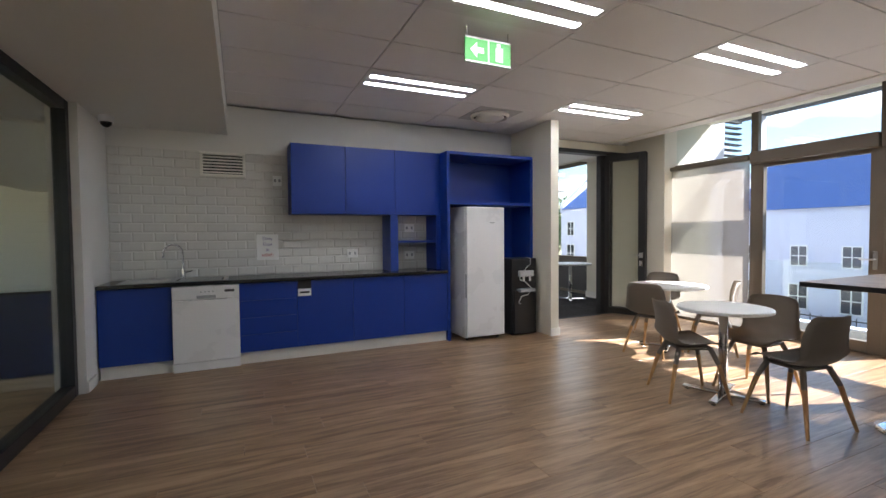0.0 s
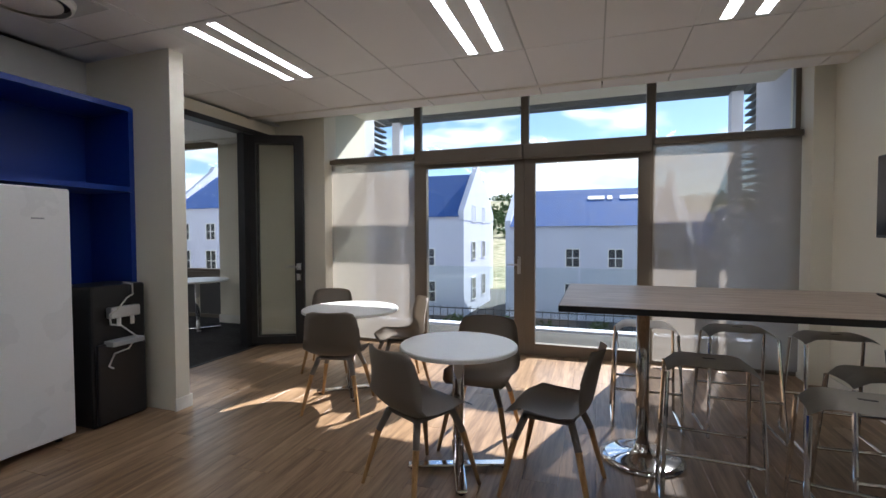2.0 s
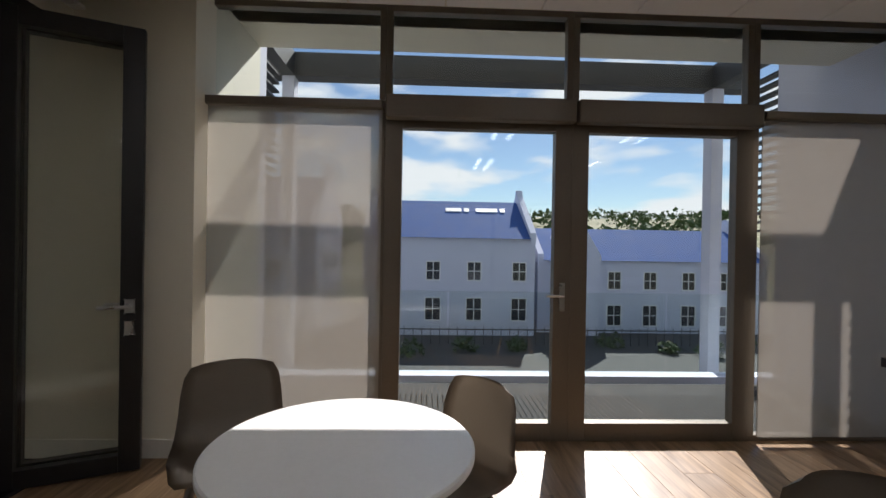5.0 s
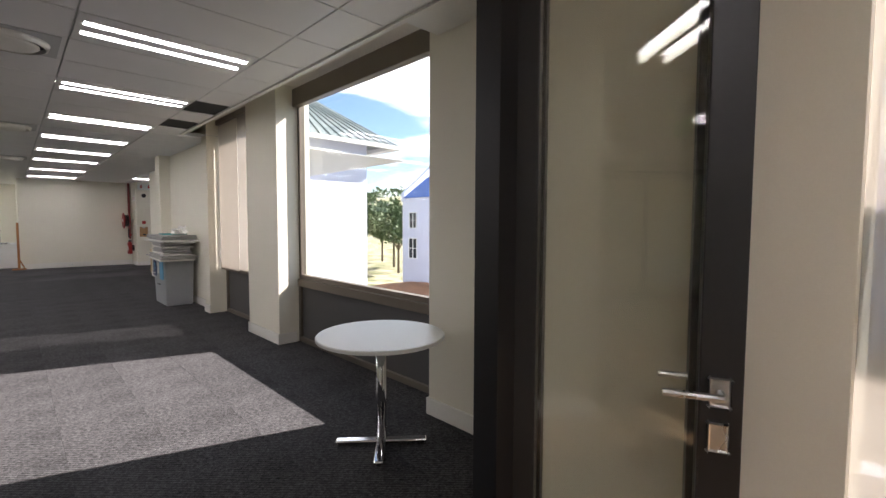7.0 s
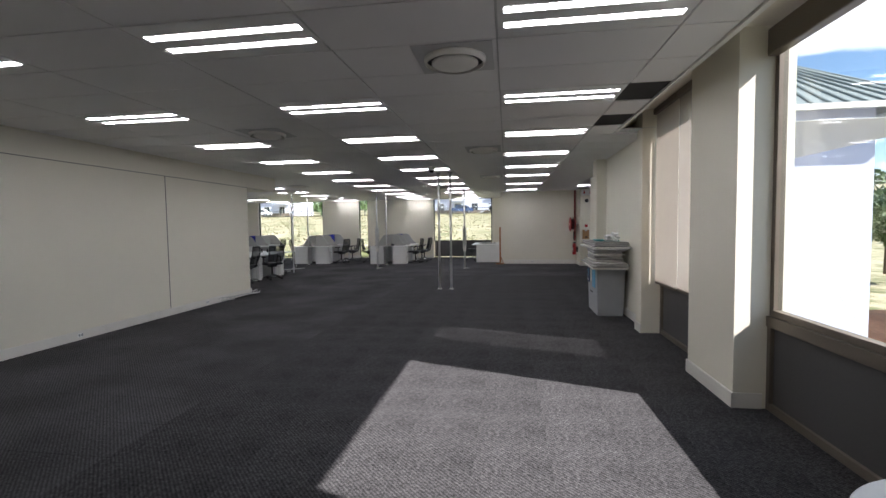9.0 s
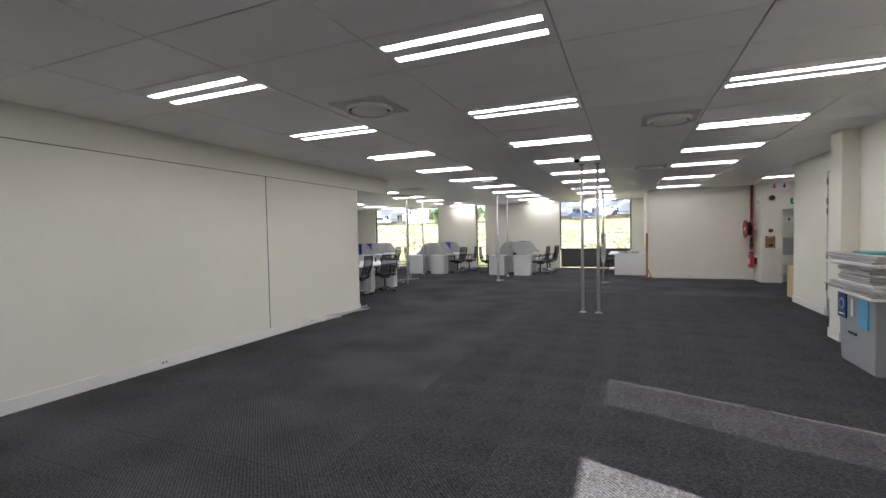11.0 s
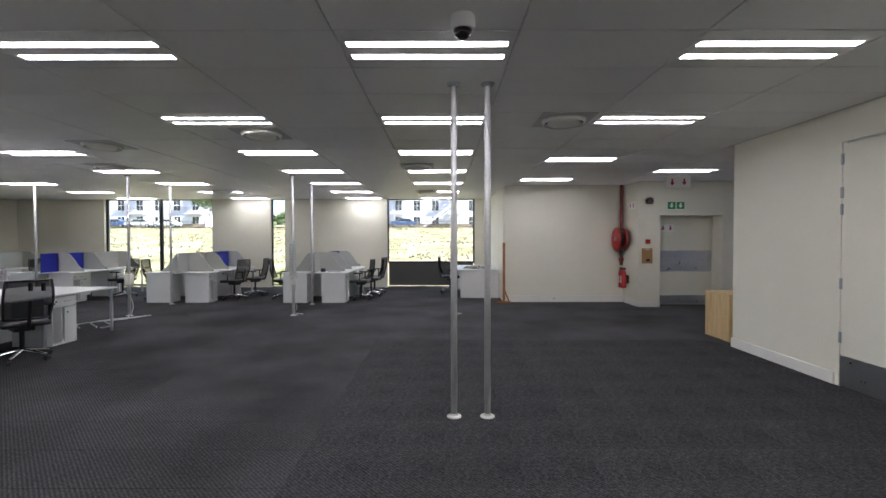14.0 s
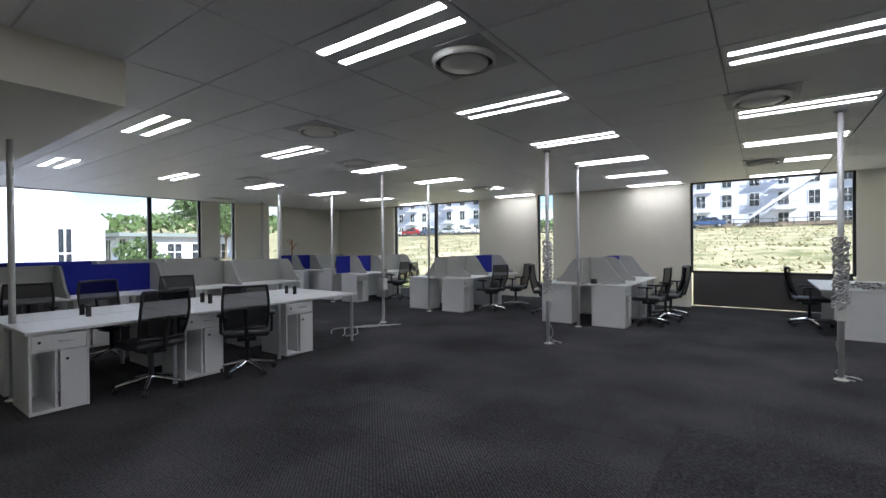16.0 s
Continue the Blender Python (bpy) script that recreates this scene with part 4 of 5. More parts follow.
def bar_stool(at, turn):
    t = thing("bar_stool", "pale moulded bar stool on a chrome sled frame", "stool", at, turn, group="bar stools")
    bm, rows = B(), []
    for j in range(7):
        v = -1 + j / 3
        row = []
        for i in range(11):
            u = -1 + i / 5
            edge = abs(u) ** 6
            row.append(bm.verts.new((u * .19 + (.012 * u if edge > .5 else 0), v * .15 * (1 - .22 * abs(u) ** 4), .735 + .018 * u * u - edge * .06 - .012 * v ** 4)))
        rows.append(row)
    for a, b in zip(rows, rows[1:]):
        for k in range(10):
            bm.faces.new((a[k], a[k + 1], b[k + 1], b[k]))
    bmesh.ops.solidify(bm, geom=list(bm.faces), thickness=.014)
    part("seat", bm, M_STOOL, t, "beige moulded saddle seat", smooth=True)
    part("finger_slot", boxes((-.03, -.009, .7345, .03, .009, .7365), bevel=.001), M_BLACK, t, "dark finger slot")
    for sx in (-1, 1):
        part("leg", tube(B(), [(sx * .20, .12, .68), (sx * .225, .21, .02), (sx * .225, -.21, .02), (sx * .20, -.12, .68)], .0105, 8), M_CHROME, t)
    for sy, z in ((.175, .28), (-.175, .28)):
        part("footrest", rod(B(), (-.215, sy, z), (.215, sy, z), .009), M_CHROME, t)
    return t
s0 = bar_stool((4.86, 1.71, 0), 90)
for x, y, a in ((4.88, 1.12, 92), (4.80, .60, 90), (3.92, 1.50, 86), (3.90, .76, 92), (3.45, 1.06, 80)):
    copy_thing(s0, pose(x, y, 0, 0, 0, a))

# ---- office furniture ----
def pedestal(parent, x0, y0, x1, y1, face, h=.705):
    """A desk pedestal whose front looks along +x or -x (face 1 or -1)."""
    f = x1 if face > 0 else x0
    b = x0 if face > 0 else x1
    body = part("pedestal", boxes((x0, y0, 0.01, x1, y0 + .018, h), bevel=.002), M_WHITE, parent)
    part("side_panel", boxes((x0, y1 - .018, .01, x1, y1, h), bevel=.002), M_WHITE, body)
    part("back_panel", boxes((min(b, b + face * .018), y0 + .018, .01, max(b, b + face * .018), y1 - .018, h)), M_WHITE, body)
    part("base_panel", boxes((x0 + .02, y0 + .018, .01, x1 - .005, y1 - .018, .04)), M_WHITE, body)
    part("divider", boxes((x0 + .02, (y0 + y1) / 2 - .03, .04, x1 - .02, (y0 + y1) / 2 - .012, h - .16)), M_WHITE, body)
    part("shelf", boxes((x0 + .02, y0 + .018, h - .16, x1 - .02, y1 - .018, h - .145)), M_WHITE, body)
    d = f + face * .002
    part("drawer", boxes((min(d, d - face * .018), y0 + .02, h - .14, max(d, d - face * .018), y1 - .02, h - .01), bevel=.002), M_WHITE, body)
    part("door", boxes((min(d, d - face * .018), (y0 + y1) / 2 + .0, .045, max(d, d - face * .018), y1 - .02, h - .165), bevel=.002), M_WHITE, body)
    part("handle", tube(B(), [(d, (y0 + y1) / 2 - .01, h - .07), (d + face * .02, (y0 + y1) / 2 + .01, h - .075), (d + face * .02, (y0 + y1) / 2 + .09, h - .075), (d, (y0 + y1) / 2 + .11, h - .07)], .005, 6), M_STEEL, body)
    for yy, zz in ((y0 + .07, h - .07), ((y0 + y1) / 2 + .05, h - .24)):
        part("lock", rod(B(), (d, yy, zz), (d + face * .006, yy, zz), .012), M_BLACK, body)
    return body


def curved_screen(parent, x, y, side, h=1.20):
    """A side screen wing that sweeps down away from the spine."""
    bm = B()
    o = [(x, .735), (x + side * .62, .735), (x + side * .62, .80)]
    o += [(x + side * (.62 - .42 * k / 8), .80 + (h - .80) * (.5 - .5 * math.cos(math.pi * k / 8))) for k in range(1, 9)] + [(x, h)]
    prism(bm, o, "y", y - .016, y + .016)
    return part("wing_screen", bm, M_GREY_CLOTH, parent, "grey felt wing screen with a swept edge")


def bench(name, label, xc, y0, n, pitch, half=.78, screens=True, blue=(), ends="both", group="desk benches", peds=None):
    t = thing(name, label, "desk", (xc, y0, 0), group=group)
    for i in range(n):
        a, b = i * pitch, (i + 1) * pitch
        for s in (-1, 1):
            x0, x1 = (0.012, half) if s > 0 else (-half, -.012)
            part("desktop", boxes((x0, a + .003, .712, x1, b - .003, .738), bevel=.003), M_WHITE, t)
            px0, px1 = (half - .60, half - .03) if s > 0 else (-half + .03, -half + .60)
            pedestal(t, px0, a + .03, px1, a + .45, s)
            part("leg", rod(B(), (s * (half - .06), b - .06, 0), (s * (half - .06), b - .06, .712), .022, seg=14), M_ALU, t)
            part("power_module", boxes((s * .10 - .02, a + pitch * .5 - .02, .738, s * .10 + .02, a + pitch * .5 + .02, .86), bevel=.004), M_BLACK, t) if not screens else None
        if screens:
            for s in (-1, 1):
                curved_screen(t, s * .018, b if i < n - 1 else b - .02, s)
                if i == 0:
                    curved_screen(t, s * .018, a + .5, s)
            part("spine_screen", boxes((-.016, a + .02, .70, .016, b - .02, 1.20), bevel=.004), M_BLUE_CLOTH if i in blue else M_GREY_CLOTH, t, "blue felt screen" if i in blue else "grey felt screen")
    return t
bench("desk_bench", "white four-person desk bench without screens", -2.98, 17.10, 3, 1.26, screens=False)
bench("desk_bench", "white desk bench with grey and blue felt screens", -5.85, 16.85, 4, 1.3, blue=(1,))
bench("desk_bench", "white desk bench with grey and dark blue screens", -8.75, 16.85, 4, 1.3, blue=(0, 1))
bench("desk_bench", "white desk bench with curved grey screens", -3.12, 24.08, 2, 1.3, blue=(1,))
bench("desk_bench", "white desk bench with curved grey screens", .2, 24.02, 2, 1.3, blue=(1,))
bench("desk_bench", "white desk bench with curved grey screens", -6.4, 24.08, 2, 1.3, blue=(0,))
bench("desk_bench", "white desk bench with curved grey screens", -9.2, 24.2, 2, 1.2, half=.7, blue=(0,))
t = thing("desk", "white desk in the recess heaped with cables", "desk", (0, 0, 0))
part("desktop", boxes((3.55, 24.95, .712, 4.77, 27.2, .738), bevel=.003), M_WHITE, t)
part("end_panel", boxes((3.75, 24.97, 0, 4.75, 24.995, .712)), M_WHITE, t)
part("end_panel", boxes((3.75, 27.15, 0, 4.75, 27.17, .712)), M_WHITE, t)
rnd = random.Random(5)
t = thing("cable_heap", "tangled heap of black and grey cables on the desk", "cables", (4.2, 25.4, .738))
for k in range(7):
    x, y = 0, 0
    pts = []
    for i in range(26):
        a = i * .7 + k
        r = .10 + .15 * rnd.random()
        pts.append((r * math.cos(a) + .05 * k - .15, 1.6 * r * math.sin(a), .012 + .06 * rnd.random()))
    part("cable", tube(B(), pts, .007, 5), M_BLACK if k % 2 else M_CABLE, t)
t = thing("laptop_dock", "black phone and notepads on the white desk", "desk items", (.35, 24.3, .738))
part("phone", lathe(B(), [(.06, 0), (.06, .07), (.04, .09)]), M_BLACK, t)
part("pad", boxes((.12, .0, 0, .42, .2, .015)), M_GREYBIN, t)
part("pad", boxes((.15, .28, 0, .45, .46, .012)), M_WHITE, t)


def office_chair(at, turn):
    """Faces +y at turn 0."""
    t = thing("office_chair", "black mesh-back swivel chair on a polished star base", "office chair", at, turn, group="office chairs")
    bm = B()
    box(bm, -.24, -.22, .44, .24, .25, .51, .03)
    part("seat", bm, M_BLACK, t, "black upholstered seat")
    def back(u, k):
        y = -.25 - .10 * k - .03 * math.sin(k * math.pi) + .05 * u * u
        return (u * (.215 + .02 * math.sin(k * math.pi)), y, .55 + .47 * k)
    bm, rows = B(), []
    for k in range(9):
        rows.append([bm.verts.new(back(-1 + i / 4, k / 8)) for i in range(9)])
    for a, b in zip(rows, rows[1:]):
        for i in range(8):
            bm.faces.new((a[i], a[i + 1], b[i + 1], b[i]))
    br = part("backrest", tube(B(), [back(-1, k / 8) for k in range(9)] + [back(-1 + i / 4, 1) for i in range(1, 9)] + [back(1, 1 - k / 8) for k in range(1, 9)] + [back(1 - i / 4, 0) for i in range(1, 9)], .014, 8), M_BLACK, t)
    part("mesh", bm, M_MESH, br, "see-through black mesh", smooth=True)
    part("spine", tube(B(), [(0, -.12, .43), (0, -.26, .46), (0, -.30, .60), (0, -.345, .78)], .02), M_BLACK, t)
    for s in (-1, 1):
        part("armrest", boxes((s * .27 - .035, -.12, .67, s * .27 + .035, .12, .70), bevel=.01), M_BLACK, t)
        part("arm_post", tube(B(), [(s * .2, -.03, .44), (s * .27, -.03, .48), (s * .27, -.03, .67)], .017), M_BLACK, t)
    part("mechanism", boxes((-.1, -.12, .38, .1, .1, .44), bevel=.01), M_BLACK, t)
    part("gas_lift", rod(B(), (0, 0, .10), (0, 0, .38), .026), M_BLACK, t)
    for k in range(5):
        a = k * math.tau / 5 + .3
        c, s_ = math.cos(a), math.sin(a)
        part("base_arm", rod(B(), (.03 * c, .03 * s_, .13), (.30 * c, .30 * s_, .075), .024, .015), M_CHROME, t, "polished base arm")
        bm = B()
        for o in (-.014, .014):
            px, py = .30 * c - o * s_, .30 * s_ + o * c
            rod(bm, (px - .009 * s_, py + .009 * c, .03), (px + .009 * s_, py - .009 * c, .03), .03, seg=14)
        part("castor", bm, M_BLACK, t)
    return t
o0 = office_chair((-2.28, 18.08, 0), 96)
for x, y, a in ((-2.02, 18.98, 58), (-4.05, 18.3, -80), (-4.1, 19.2, -100), (-2.05, 24.75, 75), (-1.85, 25.55, 95), (-4.15, 25.0, -80), (1.2, 24.75, 85), (1.35, 25.4, 95), (1.35, 26.0, 80), (-.85, 24.95, -80), (3.5, 26.05, -85),
                (-4.75, 17.6, 85), (-7.4, 25.4, -90), (-5.3, 25.3, 90)):
    copy_thing(o0, pose(x, y, 0, 0, 0, a))

# small round table stands in the office already; bin with stacked boards
t = thing("recycling_bin", "grey plastic recycling bin with blue labels", "bin", (6.72, 14.52, 0))
bm = B()
box(bm, -.23, -.44, 0, .23, .44, .80, .02)
for v in bm.verts:
    k = .90 + .10 * v.co.z / .80
    v.co.x, v.co.y = v.co.x * k, v.co.y * k
part("body", bm, M_GREYBIN, t)
part("label_panel", boxes((-.238, .20, .50, -.226, .41, .79)), M_NAVY, t, "dark blue label with a pale hexagon")
part("label_panel", boxes((-.238, -.30, .46, -.226, -.08, .79)), M_LIGHTBLUE, t, "light blue label")
part("emblem", rod(B(), (-.242, .305, .66), (-.238, .305, .66), .07, seg=6), M_LIGHTBLUE, t)
part("emblem", rod(B(), (-.244, .305, .66), (-.242, .305, .66), .05, seg=6), M_NAVY, t)
part("emblem", boxes((-.234, .03, .55, -.228, .09, .74)), M_TRIM, t, "pale bottle symbol")
part("text_bar", boxes((-.24, .24, .535, -.238, .37, .55)), M_SIGNWHITE, t)
part("grip", boxes((-.232, -.02, .345, -.212, .16, .37), bevel=.004), M_BLACK, t)
rnd = random.Random(9)
for i in range(17):
    z = .80 + i * .028
    t = thing("flat_board", "flattened grey board stacked on the bin" if i < 16 else "thin teal board on top of the stack", "cardboard", (6.70 + rnd.uniform(-.02, .02), 14.50 + rnd.uniform(-.04, .04), z), rnd.uniform(-4, 4), group="stacked boards")
    wx, wy = rnd.uniform(.24, .28), rnd.uniform(.56, .64)
    if 4 <= i < 11:
        wx, wy = .22, rnd.uniform(.42, .46)
    if i == 16:
        wx, wy = .18, .26
    part("sheet", boxes((-wx, -wy, 0, wx, wy, .020 if i % 3 else .026), bevel=.003), M_TEAL if i == 16 else (M_CARDBOARD if i % 4 else M_TRIM), t)
t = thing("plastic_bag", "crumpled clear plastic film on the boards", "plastic film", (6.76, 14.15, 1.26))
bm = B()
bmesh.ops.create_icosphere(bm, subdivisions=3, radius=.16)
for v in bm.verts:
    v.co = v.co * (.7 + .6 * noise.noise(v.co * 11))
    v.co.z = max(0, v.co.z * .7 + .05)
part("film", bm, M_PLASTICBAG, t)

# ---- fire corner ----
t = thing("hose_reel", "red fire hose reel on the wall", "fire hose", (7.68, 23.93, -.09), -90)
bm = B()
bm2 = lathe(B(), [(.10, -.09), (.26, -.09), (.27, -.08), (.27, -.065), (.16, -.06), (.16, .06), (.27, .065), (.27, .08), (.26, .09), (.10, .09)], seg=40)
bm2.transform(Matrix.Translation((0, -.2, 1.62)) @ Matrix.Rotation(math.pi / 2, 4, "X"))
part("drum", bm2, M_RED, t, smooth=False)
pts = [((.19 + .01 * (i % 2)) * math.cos(i * .4), -.27 + i * .0018, 1.62 + .19 * math.sin(i * .4)) for i in range(80)]
part("hose", tube(B(), pts, .014, 6), M_BLACK, t, "coiled black hose")
part("hub", rod(B(), (0, -.31, 1.62), (0, 0, 1.62), .05), M_SIGNWHITE, t)
part("nozzle", tube(B(), [(.05, -.15, 1.35), (.05, -.15, 1.05)], .02), M_BLACK, t)
t = thing("fire_pipe", "dark red vertical fire water pipe", "pipe", (7.60, 24.12, 0))
part("pipe", rod(B(), (0, 0, .9), (0, 0, CEIL), .035, seg=16), M_REDPIPE, t)
part("valve", lathe(B(), [(.05, 1.0), (.06, 1.04), (.05, 1.08)]), M_RED, t)
for y in (23.88, 24.02):
    t = thing("fire_extinguisher", "red fire extinguisher hung low on the wall", "fire extinguisher", (7.56, y, .38), -90, group="fire extinguishers")
    part("cylinder", lathe(B(), [(.055, 0), (.06, .02), (.06, .34), (.045, .40), (.02, .42)], seg=24), M_RED, t, smooth=True)
    part("valve", boxes((-.02, -.03, .42, .02, .05, .47), bevel=.005), M_BLACK, t)
    part("label", boxes((-.035, -.063, .12, .035, -.058, .28)), M_SIGNWHITE, t)
    part("bracket", boxes((-.02, .05, .1, .02, .12, .3)), M_BLACK, t)
def wall_sign(at, w, h, material, label, turn=0, arrow=None):
    t = thing("wall_sign", label, "sign", at, turn, group="safety signs")
    part("plate", boxes((-w / 2, -.006, -h / 2, w / 2, 0, h / 2)), M_SIGNWHITE, t)
    for s in (-1, 1):
        if material is M_SIGNRED:
            part("symbol", prism(B(), [(s * w / 4, -h * .3), (s * w / 4 + .04, 0), (s * w / 4 + .015, 0), (s * w / 4 + .015, h * .3), (s * w / 4 - .015, h * .3), (s * w / 4 - .015, 0), (s * w / 4 - .04, 0)], "y", -.009, -.006), material, t)
        else:
            part("symbol_field", boxes((s * w / 4 - w * .22, -.009, -h * .42, s * w / 4 + w * .22, -.006, h * .42)), material, t)
            part("symbol", prism(B(), [(s * w / 4, -h * .3), (s * w / 4 + .05, 0), (s * w / 4 + .02, 0), (s * w / 4 + .02, h * .3), (s * w / 4 - .02, h * .3), (s * w / 4 - .02, 0), (s * w / 4 - .05, 0)], "y", -.011, -.009), M_SIGNWHITE, t)
    return t
wall_sign((8.52, 23.37, 2.28), .40, .19, M_SIGNGREEN, "green and white emergency exit sign on the wall")
wall_sign((8.50, 23.74, 1.78), .34, .18, M_SIGNRED, "red and white fire equipment sign on the wall")
wall_sign((7.68, 23.70, 2.30), .34, .17, M_SIGNRED, "red fire sign beside the corner", -90)
hs = wall_sign((7.63, 21.6, 2.57), .40, .2, M_SIGNRED, "hanging red and white fire sign", -20)
for x in (-.17, .17):
    part("hanger", rod(B(), (x, -.003, .10), (x, -.003, CEIL - 2.57), .003, seg=6), M_STEEL, hs)
t = thing("call_point", "red fire alarm call point", "alarm", (7.89, 23.37, 1.47))
part("case", boxes((-.05, -.04, -.05, .05, 0, .05), bevel=.006), M_RED, t)
t = thing("siren", "black round siren on the wall", "alarm", (7.89, 23.37, 2.38))
part("horn", rod(B(), (0, -.12, 0), (0, 0, 0), .07, .05), M_BLACK, t)
t = thing("clipboard", "brown clipboard hung on the wall", "clipboard", (7.88, 23.37, 1.15))
part("board", boxes((-.12, -.01, -.17, .12, 0, .17), bevel=.004), M_CARD, t)
part("label", boxes((-.03, -.013, -.12, .06, -.01, -.07)), M_BLACK, t)
part("clip", boxes((-.05, -.02, .13, .05, -.01, .16), bevel=.003), M_STEEL, t)
t = thing("low_cabinet", "light beech low cabinet behind the wall end", "cabinet", (7.50, 19.90, 0))
part("body", boxes((0, 0, 0, .9, .6, .68), bevel=.003), M_PINE, t)
part("top", boxes((-.01, -.01, .68, .91, .61, .70), bevel=.002), M_PINE, t)
t = thing("coat_stand_post", "reddish varnished wooden stand leaning by the wall", "stand", (4.75, 24.0, 0))
part("post", boxes((-.03, -.02, .06, .03, .02, 1.45), bevel=.004), M_REDWOOD, t)
part("foot", boxes((-.16, -.03, 0, .16, .03, .05), bevel=.006), M_REDWOOD, t)
part("brace", rod(B(), (.12, 0, .05), (.02, 0, .3), .018), M_REDWOOD, t)
t = thing("coat_stand", "wooden coat stand with peg arms", "coat stand", (-9.6, 25.0, 0))
part("pole", rod(B(), (0, 0, .02), (0, 0, 1.7), .02), M_REDWOOD, t)
for k in range(5):
    a = k * 1.257
    part("peg", rod(B(), (0, 0, 1.35 + .05 * k), (.16 * math.cos(a), .16 * math.sin(a), 1.55 + .05 * k), .012), M_REDWOOD, t)
part("foot", lathe(B(), [(.2, 0), (.2, .02), (.03, .04)]), M_REDWOOD, t)
socket((-.98, 11.9, .07), 90, "red data outlet in the skirting", .08, .06)
socket((-.98, 14.6, .07), 90, "black outlet in the skirting", .08, .06)
socket((6.0, 24.185, .08), 0, "small socket in the skirting", .08, .06)
t = thing("cable_coil", "loose pale cables lying at the partition foot", "cables", (-.90, 16.0, 0))
for k in range(5):
    part("cable", tube(B(), [(.10 * math.sin(i * .4 + k) + .03 * k, -1.2 + i * .075, .02 + .03 * abs(math.sin(i * .5 + k)) + .015 * k) for i in range(20)], .009, 6), M_CABLE, t)
t = thing("cable_run", "white cables trailing across the carpet", "cables", (-3.0, 21.6, 0))
for k in range(3):
    part("cable", tube(B(), [(.1 * k + .25 * math.sin(i * .5 + k), .7 - i * .10, .012 + (.4 * max(0, 1 - i / 4) if k == 0 else 0)) for i in range(14)], .009, 6), M_CABLE, t)

# ---- outside ----
def ground_height(x, y):
    h = -4.3
    n = max(0.0, min(1.0, (y - 29) / 5)) * max(0.0, min(1.0, (26 - x) / 12))
    h = h + n * 4.6
    n2 = max(0.0, min(1.0, (y - 36) / 50)) * max(0.0, min(1.0, (26 - x) / 12))
    h += n2 * 3.4
    r = math.hypot(x, y - 10)
    if r > 120:
        h += min(1, (r - 120) / 160) * (26 + 10 * noise.noise(Vector((x * .006, y * .006, 3)))) * (0.45 + .55 * (x > 0))
    return h + .12 * noise.noise(Vector((x * .15, y * .15, 0)))
M_GROUND = mat("grass_and_earth", (0.16, 0.15, 0.055), 0.95, var=0.45, scale=.12, fine=2.5, bump=.5)
gt, gl_ = M_GROUND.node_tree.nodes, M_GROUND.node_tree.links
gn, gr, gc = gt.new("ShaderNodeTexNoise"), gt.new("ShaderNodeValToRGB"), gt.new("ShaderNodeTexCoord")
gn.inputs["Scale"].default_value, gn.inputs["Detail"].default_value, gn.inputs["Roughness"].default_value = .5, 10, .68
e = gr.color_ramp.elements
e[0].position, e[0].color, e[1].position, e[1].color = .40, (.12, .13, .05, 1), .62, (.42, .36, .25, 1)
gl_.new(gc.outputs["Object"], gn.inputs["Vector"]), gl_.new(gn.outputs[0], gr.inputs[0]), gl_.new(gr.outputs[0], gt["Principled BSDF"].inputs["Base Color"])
steps = [-900, -600, -400, -280, -200, -150, -110, -80] + list(range(-60, 64, 3)) + [80, 110, 150, 200, 280, 400, 600, 900]
bm = B()
grid = [[bm.verts.new((x, y + 10, ground_height(x, y + 10))) for y in steps] for x in steps]
for a, b in zip(grid, grid[1:]):
    for k in range(len(steps) - 1):
        bm.faces.new((a[k], b[k], b[k + 1], a[k + 1]))
built("ground", bm, M_GROUND, "dry grass, bare earth and distant hills", "ground", smooth=True)
built("road", boxes((12, -60, -4.18, 46, 20, -4.12), (12, 20, -4.18, 24, 26, -4.12), bevel=0), M_ASPHALT, "grey asphalt yard between the buildings", "road")
built("parking", boxes((-90, 86.5, 3.6, 40, 95, 3.78)), M_ASPHALT, "asphalt parking strip above the grass bank", "road")
built("wall_facade_below", boxes((7.3, 5.5, -4.4, 7.5, 16.2, -.4), (6.5, -3, -4.4, 6.7, 5.5, -.4), (-12, 28.1, -4.4, 8, 28.2, -.4)), M_RENDER, "white rendered wall below the office floor", "wall")

# balcony
t = thing("balcony", "shallow balcony with grating, upstand and glass balustrade", "balcony", kind="structure")
part("slab", boxes((6.62, -.4, -.6, 9.4, 6.2, -.34)), M_CONC, t)
part("upstand", boxes((8.40, -.4, -.34, 8.62, 6.2, -.10)), M_RENDER, t, "white parapet upstand")
bm = B()
for i in range(118):
    y = .1 + i * .049
    box(bm, 6.62, y, -.06, 7.55, y + .008, -.03)
for i in range(24):
    box(bm, 6.62 + i * .04, .1, -.058, 6.626 + i * .04, 5.9, -.032)
part("grating", bm, M_GRATING, t, "galvanised steel grating strip")
part("grating_bearer", boxes((6.62, .1, -.34, 6.68, 5.9, -.06), (7.5, .1, -.34, 7.56, 5.9, -.06)), M_BEAM, t)
for i in range(5):
    part("pane", boxes((8.50, -.3 + i * 1.3, -.1, 8.512, .98 + i * 1.3, .86)), M_GLASS, t, "glass balustrade panel").visible_shadow = False
part("side_wall", boxes((6.62, 5.50, -.6, 7.9, 5.85, 4.05)), M_RENDER, t)
part("side_wall", boxes((6.62, -.25, -.6, 7.9, .16, 4.05)), M_RENDER, t)
part("canopy", boxes((6.60, -.6, 4.05, 8.2, 6.3, 4.3)), M_SOFFIT, t, "cream canopy soffit")
